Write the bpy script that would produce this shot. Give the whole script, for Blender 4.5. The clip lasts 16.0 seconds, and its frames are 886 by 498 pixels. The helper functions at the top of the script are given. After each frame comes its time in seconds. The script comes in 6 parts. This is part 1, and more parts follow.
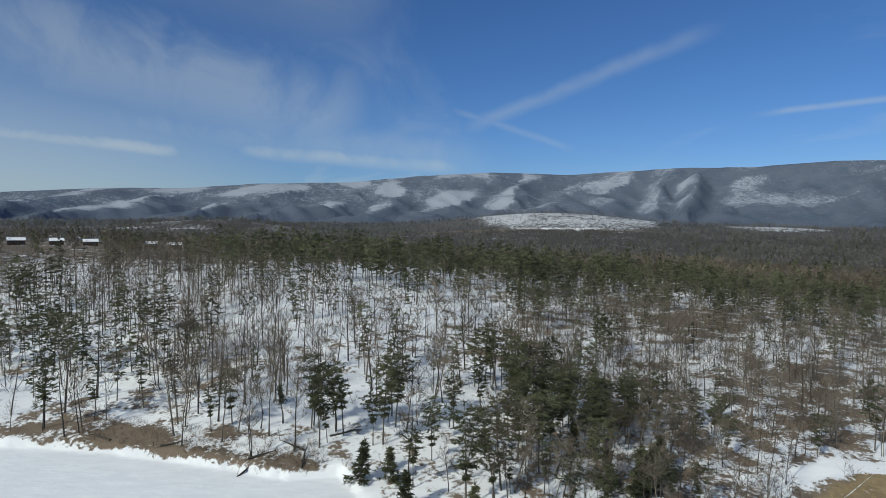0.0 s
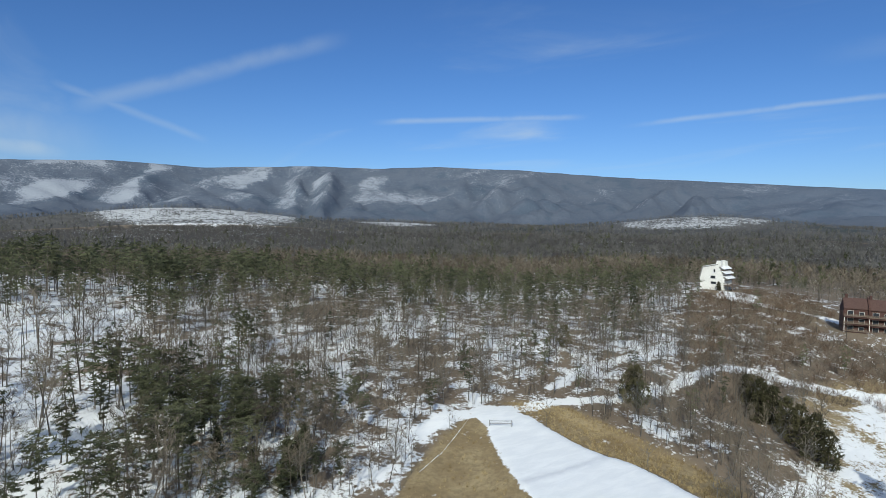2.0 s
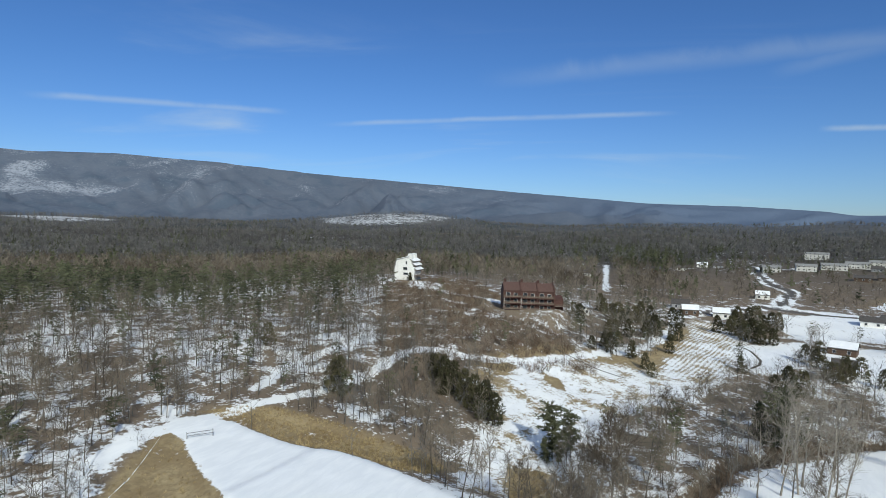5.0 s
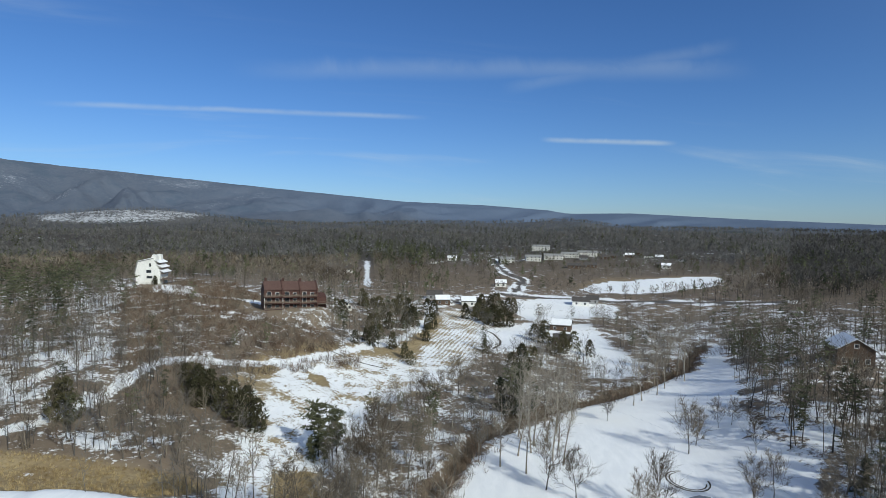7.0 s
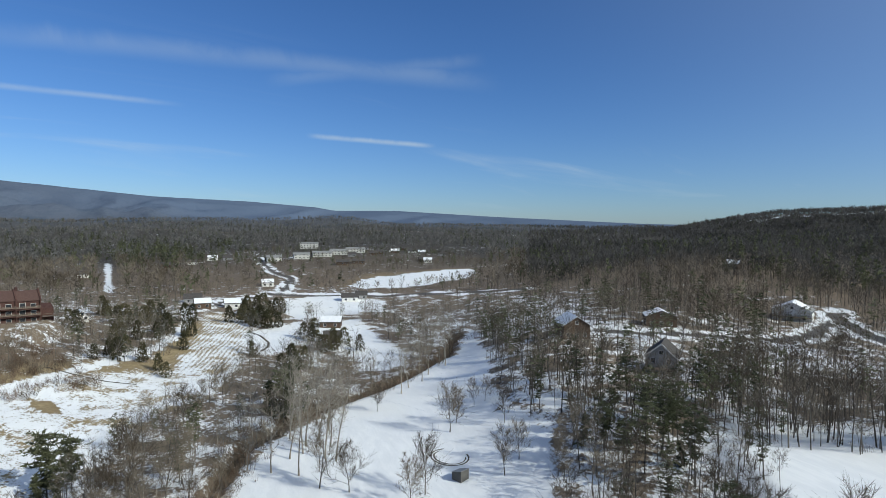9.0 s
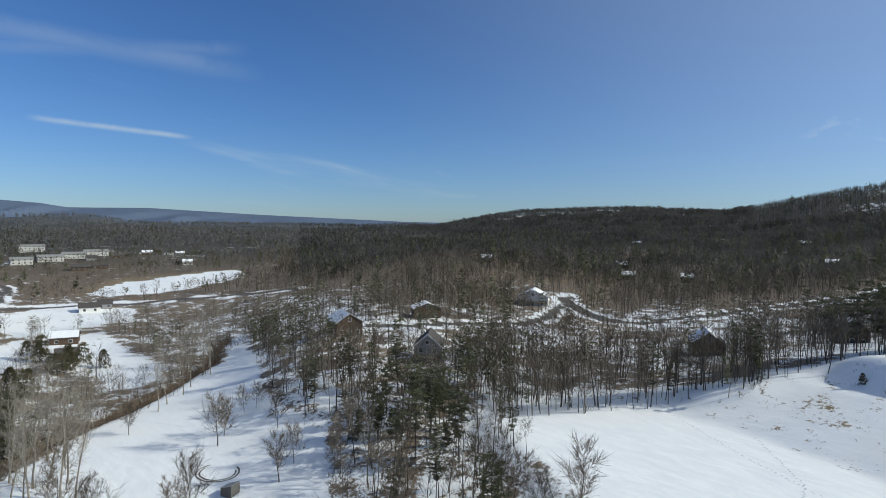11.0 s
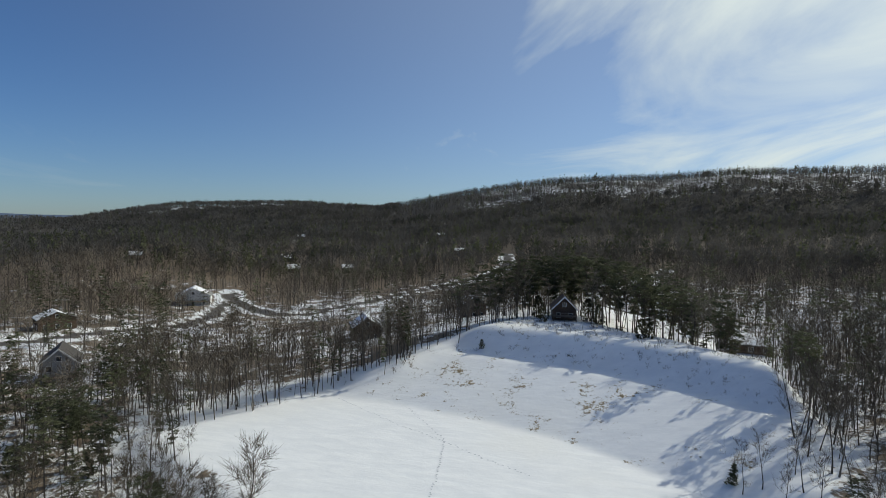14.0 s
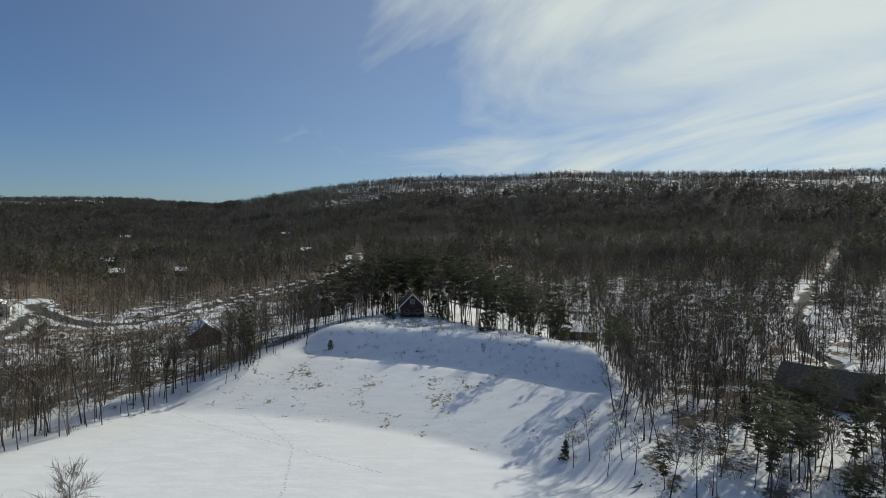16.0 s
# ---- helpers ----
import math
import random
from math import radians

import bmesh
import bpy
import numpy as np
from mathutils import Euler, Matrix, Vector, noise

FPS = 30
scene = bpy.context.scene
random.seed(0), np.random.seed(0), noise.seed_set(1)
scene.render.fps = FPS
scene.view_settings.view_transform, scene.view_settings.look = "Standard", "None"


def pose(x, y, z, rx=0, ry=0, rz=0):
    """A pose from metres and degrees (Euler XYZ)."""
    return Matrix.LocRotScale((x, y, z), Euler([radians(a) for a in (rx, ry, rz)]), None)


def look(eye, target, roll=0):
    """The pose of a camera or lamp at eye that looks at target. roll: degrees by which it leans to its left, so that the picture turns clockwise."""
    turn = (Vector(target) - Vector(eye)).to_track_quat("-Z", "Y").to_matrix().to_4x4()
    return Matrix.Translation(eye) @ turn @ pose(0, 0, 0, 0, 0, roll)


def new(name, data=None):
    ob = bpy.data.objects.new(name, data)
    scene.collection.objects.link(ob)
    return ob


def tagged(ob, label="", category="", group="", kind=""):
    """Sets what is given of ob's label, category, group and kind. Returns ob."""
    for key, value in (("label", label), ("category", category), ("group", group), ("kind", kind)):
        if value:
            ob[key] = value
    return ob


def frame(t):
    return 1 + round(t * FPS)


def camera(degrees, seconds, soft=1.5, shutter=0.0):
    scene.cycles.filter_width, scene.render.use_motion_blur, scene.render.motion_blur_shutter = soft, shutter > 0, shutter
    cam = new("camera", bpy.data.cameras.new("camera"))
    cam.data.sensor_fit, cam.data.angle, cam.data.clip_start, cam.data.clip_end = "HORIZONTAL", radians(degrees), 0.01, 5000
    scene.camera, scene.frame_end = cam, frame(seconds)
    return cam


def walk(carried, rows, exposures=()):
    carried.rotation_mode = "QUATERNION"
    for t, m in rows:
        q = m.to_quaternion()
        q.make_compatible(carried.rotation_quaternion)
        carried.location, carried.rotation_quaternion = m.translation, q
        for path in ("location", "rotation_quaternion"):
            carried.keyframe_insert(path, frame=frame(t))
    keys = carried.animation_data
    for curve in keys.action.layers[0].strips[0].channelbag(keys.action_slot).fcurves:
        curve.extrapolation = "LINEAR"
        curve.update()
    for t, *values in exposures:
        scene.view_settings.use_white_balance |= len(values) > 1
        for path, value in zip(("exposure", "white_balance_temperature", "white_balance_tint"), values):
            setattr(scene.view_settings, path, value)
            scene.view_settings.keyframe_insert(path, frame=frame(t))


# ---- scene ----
# ---- camera and its walk ----
cam = camera(75.0, 16.0, soft=0.6)
EYE = 40.0
# seconds, heading, pitch, lean
ROWS = [
    (0.0, -0.00, -2.57, -0.68),
    (0.5, -6.66, -2.62, -0.61),
    (1.0, -14.59, -2.63, -0.60),
    (1.5, -24.17, -2.65, -0.64),
    (2.0, -34.66, -2.62, -0.62),
    (2.5, -42.11, -2.63, -0.57),
    (3.0, -46.13, -2.62, -0.76),
    (5.5, -69.04, -2.62, -0.85),
    (6.0, -74.95, -2.58, -0.77),
    (6.5, -80.85, -2.59, -0.79),
    (7.0, -86.85, -2.57, -0.79),
    (7.5, -92.33, -2.57, -0.80),
    (8.0, -98.31, -2.55, -0.75),
    (8.5, -103.94, -2.55, -0.67),
    (9.0, -109.55, -2.56, -0.69),
    (11.5, -137.48, -2.53, -0.60),
    (12.0, -143.04, -2.59, -0.68),
    (12.5, -148.80, -2.58, -0.71),
    (13.0, -154.04, -2.69, -0.74),
    (13.5, -159.04, -2.71, -0.75),
    (14.0, -164.34, -2.70, -0.77),
    (14.5, -169.37, -2.70, -0.73),
    (15.0, -173.46, -2.68, -0.67),
    (15.5, -177.34, -2.66, -0.70),
    (16.0, -179.36, -2.64, -0.64),
]
walk(cam, [(t, pose(0, 0, EYE, 90 + p, r, h)) for t, h, p, r in ROWS], [(0.0, -0.17, 6500, 2), (0.5, -0.02, 6500, 2), (3.0, 0.12, 6450, 2), (6.5, 0.05, 6420, 2), (9.0, 0.10, 6420, 2), (11.5, 0.08, 6600, 2), (13.5, -0.06, 6850, 2), (16.0, -0.27, 7050, 2)])

# ---- world, sun ----
SUN_AZ, SUN_EL = 228.0, 33.0          # degrees clockwise from +y, degrees up


def bearing(az, el=0.0):
    a, e = radians(az), radians(el)
    return Vector((math.sin(a) * math.cos(e), math.cos(a) * math.cos(e), math.sin(e)))


def polar(az, r):
    return r * math.sin(radians(az)), r * math.cos(radians(az))


class Nodes:
    """Short hand for building node trees."""

    def __init__(self, tree):
        self.tree = tree
        tree.nodes.clear()

    def add(self, kind, *ins, **props):
        node = self.tree.nodes.new(kind)
        for key, value in props.items():
            if key in PROPS:
                PROPS[key](node, value)
        for i, value in enumerate(ins):
            self.put(node, i, value)
        return node

    def put(self, node, key, value):
        if value is None:
            return
        if isinstance(value, bpy.types.NodeSocket):
            self.tree.links.new(value, node.inputs[key])
        else:
            node.inputs[key].default_value = value

    def math(self, op, a, b=None, c=None, clamp=False):
        node = self.tree.nodes.new("ShaderNodeMath")
        node.operation, node.use_clamp = op, clamp
        for i, value in enumerate((a, b, c)):
            self.put(node, i, value)
        return node.outputs[0]

    def vec(self, op, a, b=None):
        node = self.tree.nodes.new("ShaderNodeVectorMath")
        node.operation = op
        for i, value in enumerate((a, b)):
            self.put(node, i, value)
        return node.outputs["Value" if op in ("DOT_PRODUCT", "LENGTH") else "Vector"]

    def mix(self, fac, a, b, blend="MIX"):
        node = self.tree.nodes.new("ShaderNodeMix")
        node.data_type, node.blend_type = "RGBA", blend
        self.put(node, 0, fac)
        self.put(node, 6, (*a, 1) if isinstance(a, tuple) else a)
        self.put(node, 7, (*b, 1) if isinstance(b, tuple) else b)
        return node.outputs[2]

    def noise(self, vector, scale, detail=4.0, rough=0.55, distort=0.0):
        node = self.tree.nodes.new("ShaderNodeTexNoise")
        self.put(node, "Vector", vector)
        self.put(node, "Scale", scale)
        self.put(node, "Detail", detail)
        self.put(node, "Roughness", rough)
        self.put(node, "Distortion", distort)
        return node.outputs["Fac"]

    def ramp(self, value, low, high, to_low=0.0, to_high=1.0):
        node = self.tree.nodes.new("ShaderNodeMapRange")
        node.interpolation_type = "SMOOTHSTEP"
        for i, v in enumerate((value, low, high, to_low, to_high)):
            self.put(node, i, v)
        return node.outputs[0]


PROPS = {}


def make_world():
    world = bpy.data.worlds.new("winter_sky")
    scene.world = world
    world.use_nodes = True
    n = Nodes(world.node_tree)
    sky = n.tree.nodes.new("ShaderNodeTexSky")
    sky.sky_type, sky.sun_disc = "NISHITA", False
    sky.sun_elevation, sky.sun_rotation = radians(SUN_EL), radians(SUN_AZ)
    sky.altitude, sky.air_density, sky.dust_density, sky.ozone_density = 300, 1.0, 0.2, 2.2
    way = n.tree.nodes.new("ShaderNodeTexCoord").outputs["Generated"]
    sep = n.tree.nodes.new("ShaderNodeSeparateXYZ")
    n.put(sep, 0, way)
    up = sep.outputs[2]
    # high thin cloud: noise on a flat layer overhead, drawn out along one direction
    lift = n.math("ADD", n.math("MAXIMUM", up, 0.0), 0.12)
    flat = n.tree.nodes.new("ShaderNodeCombineXYZ")
    n.put(flat, 0, n.math("DIVIDE", sep.outputs[0], lift))
    n.put(flat, 1, n.math("DIVIDE", sep.outputs[1], lift))
    swing = n.tree.nodes.new("ShaderNodeMapping")
    n.put(swing, "Vector", flat.outputs[0])
    swing.inputs["Rotation"].default_value = (0, 0, radians(72))
    turn = n.tree.nodes.new("ShaderNodeMapping")
    n.put(turn, "Vector", swing.outputs[0])
    turn.inputs["Scale"].default_value = (0.42, 1.1, 1)
    wisps = n.noise(turn.outputs[0], 0.9, 7, 0.56, 1.1)
    veil = n.noise(turn.outputs[0], 0.35, 3, 0.5, 0.3)
    sunny = n.vec("DOT_PRODUCT", way, tuple(bearing(SUN_AZ, SUN_EL - 4)))
    near_sun = n.ramp(sunny, 0.33, 0.97)
    low_west = n.ramp(n.vec("DOT_PRODUCT", way, tuple(bearing(-55, 4))), 0.70, 1.0)
    amount = n.math("ADD", n.math("MULTIPLY", near_sun, 0.37), n.math("MULTIPLY", low_west, 0.20))
    edge = n.math("SUBTRACT", 0.70, amount)
    cloud = n.math("MULTIPLY", n.ramp(n.math("SUBTRACT", wisps, edge), -0.03, 0.30), n.ramp(amount, 0.0, 0.34, 0.12, 0.95))
    spread = n.math("MULTIPLY_ADD", n.math("SUBTRACT", wisps, 0.5), 2.0, n.math("MULTIPLY_ADD", n.math("SUBTRACT", veil, 0.5), 0.9, n.math("MULTIPLY", near_sun, 0.95)))
    cloud = n.math("MAXIMUM", n.math("MULTIPLY", cloud, low_west), n.ramp(spread, 0.06, 1.25, 0.0, 0.97))
    cloud = n.math("MAXIMUM", cloud, n.ramp(sunny, -0.25, 0.8, 0.0, 0.23))
    cloud = n.math("MAXIMUM", cloud, n.math("MULTIPLY", n.ramp(n.vec("DOT_PRODUCT", way, tuple(bearing(-60, 4))), 0.62, 0.98), n.ramp(up, 0.30, 0.03, 0.0, 0.5)))
    # long faint streaks: azimuth and height of each end, half width in degrees, strength
    rag = n.noise(way, 9.0, 5, 0.6, 0.6)
    for a0, e0, a1, e1, wide, much in STREAKS:
        p, q = bearing(a0, e0), bearing(a1, e1)
        across = p.cross(q).normalized()
        mid = (p + q).normalized()
        off = n.math("ADD", n.vec("DOT_PRODUCT", way, tuple(across)), n.math("MULTIPLY", n.math("SUBTRACT", rag, 0.5), radians(wide) * 0.9))
        band = n.ramp(n.math("ABSOLUTE", off), 0.0, radians(wide), 1.0, 0.0)
        reach = n.ramp(n.vec("DOT_PRODUCT", way, tuple(mid)), mid.dot(p), 0.4 * mid.dot(p) + 0.6)
        streak = n.math("MULTIPLY", n.math("MULTIPLY", band, reach), n.math("MULTIPLY", n.ramp(rag, 0.25, 0.65, 0.45, 1.0), much))
        cloud = n.math("MAXIMUM", cloud, streak)
    cloud = n.math("MULTIPLY", cloud, n.ramp(up, -0.01, 0.05))
    white = n.ramp(sunny, 0.1, 1.0, 8.2, 11.8)
    bright = n.tree.nodes.new("ShaderNodeCombineXYZ")
    for i, share in enumerate((0.89, 0.98, 1.06)):
        n.put(bright, i, n.math("MULTIPLY", white, share))
    tone = n.mix(n.ramp(up, 0.0, 0.28), HORIZON_TINT, SKY_TINT)
    deep = n.mix(1.0, sky.outputs[0], tone, "MULTIPLY")
    colour = n.mix(cloud, deep, bright.outputs[0])
    back = n.tree.nodes.new("ShaderNodeBackground")
    n.put(back, 0, colour)
    n.put(back, 1, SKY_STRENGTH)
    out = n.tree.nodes.new("ShaderNodeOutputWorld")
    n.tree.links.new(back.outputs[0], out.inputs[0])


SKY_STRENGTH, SKY_TINT, HORIZON_TINT = 0.076, (0.505, 0.775, 1.25), (0.59, 0.80, 1.27)
STREAKS = [
    (1, 8.6, 26, 17.5, 1.1, 0.20), (-42, 6.8, -23, 5.9, 1.2, 0.62), (-21, 6.6, 3, 5.4, 1.2, 0.50), (0, 11.2, 13, 7.0, 0.5, 0.15),
    (27, 9.6, 49, 10.1, 0.42, 0.32), (51, 9.1, 86, 10.2, 0.36, 0.32), (96, 8.2, 109, 7.5, 0.36, 0.5),
    (66, 13.6, 116, 13.3, 1.3, 0.15), (92, 12.8, 114, 15.6, 0.9, 0.10), (-48, 14, -6, 9, 7.5, 0.34), (-54, 25, -2, 20, 9.0, 0.20), (-44, 8, 6, 6, 3.0, 0.26),
]
make_world()
sun_data = bpy.data.lights.new("sun", "SUN")
sun_data.energy, sun_data.angle, sun_data.color = 3.3, radians(0.5), (1.0, 0.965, 0.90)
sun = new("sun", sun_data)
sun.matrix_world = look(bearing(SUN_AZ, SUN_EL) * 300, (0, 0, 0))

# ---- materials ----


def material(name, build, rough=0.85, spec=0.3, metal=0.0, thin=0.0):
    """A node material; build(n) gives the colour and, if any, the height for the bump and its depth."""
    mat = bpy.data.materials.new(name)
    mat.use_nodes = True
    n = Nodes(mat.node_tree)
    shader = n.tree.nodes.new("ShaderNodeBsdfPrincipled")
    colour, height, depth, *more = build(n)
    n.put(shader, "Base Color", (*colour, 1) if isinstance(colour, tuple) else colour)
    n.put(shader, "Roughness", more[0] if more else rough)
    n.put(shader, "Metallic", metal)
    n.put(shader, "Specular IOR Level", spec)
    if height is not None:
        bump = n.tree.nodes.new("ShaderNodeBump")
        n.put(bump, "Strength", 1.0)
        n.put(bump, "Distance", depth)
        n.put(bump, "Height", height)
        n.tree.links.new(bump.outputs[0], shader.inputs["Normal"])
    out = n.tree.nodes.new("ShaderNodeOutputMaterial")
    surface = shader.outputs[0]
    if thin:
        # leaves and needles let part of the light through; on twigs this only evens out the shading
        glow, both = n.tree.nodes.new("ShaderNodeBsdfTranslucent"), n.tree.nodes.new("ShaderNodeMixShader")
        n.put(glow, "Color", (*colour, 1) if isinstance(colour, tuple) else colour)
        n.put(both, 0, thin)
        n.tree.links.new(surface, both.inputs[1])
        n.tree.links.new(glow.outputs[0], both.inputs[2])
        surface = both.outputs[0]
    n.tree.links.new(surface, out.inputs[0])
    return mat


def place_of(n):
    return n.tree.nodes.new("ShaderNodeNewGeometry").outputs["Position"]


def attr(n, name):
    node = n.tree.nodes.new("ShaderNodeAttribute")
    node.attribute_name = name
    return node.outputs["Fac"]


def stretched(n, vector, sx, sy, sz, turn=0.0):
    node = n.tree.nodes.new("ShaderNodeMapping")
    n.put(node, "Vector", vector)
    node.inputs["Scale"].default_value = (sx, sy, sz)
    node.inputs["Rotation"].default_value = (0, 0, radians(turn))
    return node.outputs[0]


def ground_look(n):
    p = place_of(n)
    big, mid, fine = n.noise(p, 0.018, 4, 0.55), n.noise(p, 0.16, 5, 0.6), n.noise(p, 1.1, 5, 0.65)
    grit = n.noise(p, 5.0, 4, 0.7)
    litter = n.mix(n.ramp(mid, 0.35, 0.65), (0.095, 0.068, 0.045), (0.175, 0.135, 0.098))
    litter = n.mix(n.ramp(grit, 0.3, 0.75), litter, (0.20, 0.155, 0.115))
    grass = n.mix(n.ramp(mid, 0.32, 0.68), (0.24, 0.175, 0.095), (0.37, 0.29, 0.165))
    grass = n.mix(n.ramp(fine, 0.35, 0.8), grass, (0.20, 0.15, 0.085))
    grass = n.mix(n.ramp(grit, 0.62, 0.8), grass, (0.13, 0.10, 0.06))
    # far litter takes a darker colour, standing for twig cover and its shade
    litter = n.mix(attr(n, "far"), litter, n.mix(n.ramp(fine, 0.3, 0.7), (0.042, 0.036, 0.029), (0.078, 0.068, 0.056)))
    land = n.mix(attr(n, "grass"), litter, grass)
    asphalt = n.mix(n.ramp(fine, 0.3, 0.8), (0.060, 0.058, 0.058), (0.15, 0.135, 0.125))
    land = n.mix(attr(n, "road"), land, asphalt)
    # snow lies where its share is high, in patches that follow the noise
    share = attr(n, "snow")
    patch = n.math("ADD", n.math("MULTIPLY", mid, 0.5), n.math("ADD", n.math("MULTIPLY", fine, 0.34), n.math("MULTIPLY", big, 0.16)))
    rows = n.tree.nodes.new("ShaderNodeTexWave")
    n.put(rows, "Vector", stretched(n, p, 1, 1, 1, ROW_TURN))
    n.put(rows, "Scale", 0.2)
    n.put(rows, "Distortion", 2.6)
    n.put(rows, "Detail", 2.0)
    n.put(rows, "Detail Scale", 0.35)
    comb = n.math("MULTIPLY", n.math("SUBTRACT", rows.outputs["Fac"], 0.5), n.math("MULTIPLY", n.ramp(attr(n, "rows"), 0.45, 1.0), 0.085))
    comb = n.math("ADD", comb, n.math("MULTIPLY", n.math("SUBTRACT", n.noise(p, 2.6, 3, 0.6), 0.5), n.math("MULTIPLY", attr(n, "rows"), 0.5)))
    level = n.math("ADD", n.math("SUBTRACT", n.math("MULTIPLY_ADD", share, 0.34, 0.335), patch), comb)
    # lines of wind crust and tracks leave the open snow faintly uneven
    crust = n.noise(stretched(n, p, 0.5, 1.6, 1, 40), 0.35, 5, 0.6, 0.4)
    snow_mask = n.ramp(level, -0.035, 0.035)
    white = n.mix(n.ramp(crust, 0.35, 0.7), (0.80, 0.81, 0.83), (0.88, 0.885, 0.895))
    white = n.mix(n.ramp(big, 0.45, 0.7), white, (0.84, 0.835, 0.82))
    colour = n.mix(snow_mask, land, white)
    lumps = n.math("ADD", n.math("MULTIPLY", fine, n.ramp(snow_mask, 0, 1, 0.8, 0.12)), n.math("MULTIPLY", crust, 0.22))
    lumps = n.math("ADD", lumps, n.math("MULTIPLY", snow_mask, 0.25))
    return colour, lumps, 0.30, n.ramp(snow_mask, 0, 1, 0.95, 0.7)


def far_land_look(n):
    """Wooded slopes seen from kilometres away: bare grey-brown woods, pine stands, snow under the trees, blue haze
    painted over all.
    """
    p = place_of(n)
    big, mid = n.noise(p, 0.0016, 5, 0.6), n.noise(p, 0.007, 5, 0.6)
    streak = n.math("ADD", n.math("MULTIPLY", n.noise(stretched(n, p, 1, 1, 0.5), 0.02, 4, 0.7), 0.35), n.math("MULTIPLY", n.noise(stretched(n, p, 1, 1, 0.25), 0.10, 3, 0.8), 0.65))
    woods = n.mix(n.ramp(mid, 0.35, 0.65), (0.075, 0.074, 0.072), (0.115, 0.108, 0.100))
    woods = n.mix(n.ramp(n.noise(p, 0.05, 3, 0.7), 0.4, 0.7), woods, (0.130, 0.122, 0.113))
    woods = n.mix(n.ramp(n.noise(p, 0.0045, 4, 0.6), 0.56, 0.66, 0, 0.7), woods, (0.045, 0.055, 0.050))
    share = attr(n, "snow")
    level = n.math("ADD", share, n.math("MULTIPLY", n.math("SUBTRACT", streak, 0.5), 1.9))
    level = n.math("ADD", level, n.math("MULTIPLY", n.math("SUBTRACT", big, 0.5), 0.7))
    colour = n.mix(n.ramp(level, 0.38, 0.68, 0.0, 0.88), woods, (0.62, 0.63, 0.65))
    # distance haze painted as a blue mixed into the base colour
    haze = attr(n, "far")
    colour = n.mix(n.math("MULTIPLY", haze, 0.85), colour, (0.118, 0.160, 0.240))
    return colour, n.noise(p, 0.03, 5, 0.75), 9.0


def snow_look(n):
    p = place_of(n)
    return n.mix(n.ramp(n.noise(p, 0.8, 4), 0.4, 0.7), (0.80, 0.81, 0.83), (0.87, 0.875, 0.885)), n.noise(p, 2.0, 4), 0.05


def tinted(dark, light, scale=3.0, depth=0.03, spread=1.0):
    """Two tones over noise, shifted from one plant or thing to the next by the tint stored on it."""
    def build(n):
        p = place_of(n)
        t = n.math("ADD", n.math("MULTIPLY", n.noise(p, scale, 4, 0.65), 0.5), n.math("MULTIPLY", attr(n, "tint"), 0.5 * spread))
        return n.mix(n.ramp(t, 0.25, 0.75), dark, light), n.noise(p, scale * 6, 3), depth
    return build


def bark_look(n):
    p = place_of(n)
    t = n.math("ADD", n.math("MULTIPLY", n.noise(stretched(n, p, 1, 1, 0.2), 6, 4, 0.7), 0.55), n.math("MULTIPLY", attr(n, "tint"), 0.45))
    return n.mix(n.ramp(t, 0.25, 0.75), (0.050, 0.044, 0.038), (0.150, 0.135, 0.118)), n.noise(stretched(n, p, 1, 1, 0.15), 14, 3), 0.03


def boards(dark, light, pitch, upright=True):
    """Painted or stained boards with dark joints."""
    def build(n):
        obj = n.tree.nodes.new("ShaderNodeTexCoord").outputs["Object"]
        sep = n.tree.nodes.new("ShaderNodeSeparateXYZ")
        n.put(sep, 0, obj)
        along = sep.outputs[2] if not upright else n.math("ADD", sep.outputs[0], sep.outputs[1])
        joint = n.math("PINGPONG", n.math("DIVIDE", along, pitch), 0.5)
        line = n.ramp(joint, 0.0, 0.09)
        grain = n.noise(stretched(n, obj, 1, 1, 0.25 if upright else 4), 3, 5, 0.65)
        wear = n.noise(obj, 0.5, 4, 0.6)
        tone = n.mix(n.ramp(n.math("ADD", n.math("MULTIPLY", grain, 0.6), n.math("MULTIPLY", wear, 0.4)), 0.3, 0.7), dark, light)
        return n.mix(line, tuple(0.55 * c for c in dark), tone), line, 0.015
    return build


def shingles(dark, light):
    def build(n):
        obj = n.tree.nodes.new("ShaderNodeTexCoord").outputs["Object"]
        sep = n.tree.nodes.new("ShaderNodeSeparateXYZ")
        n.put(sep, 0, obj)
        line = n.ramp(n.math("PINGPONG", n.math("DIVIDE", sep.outputs[2], 0.16), 0.5), 0.0, 0.15)
        spot = n.noise(obj, 2.2, 5, 0.7)
        return n.mix(n.ramp(spot, 0.3, 0.7), dark, light), line, 0.02
    return build


def plain(colour, amount=0.12, scale=2.0):
    def build(n):
        p = place_of(n)
        low = tuple(c * (1 - amount) for c in colour)
        high = tuple(min(1.0, c * (1 + amount)) for c in colour)
        return n.mix(n.noise(p, scale, 5, 0.6), low, high), n.noise(p, scale * 8, 3), 0.005
    return build


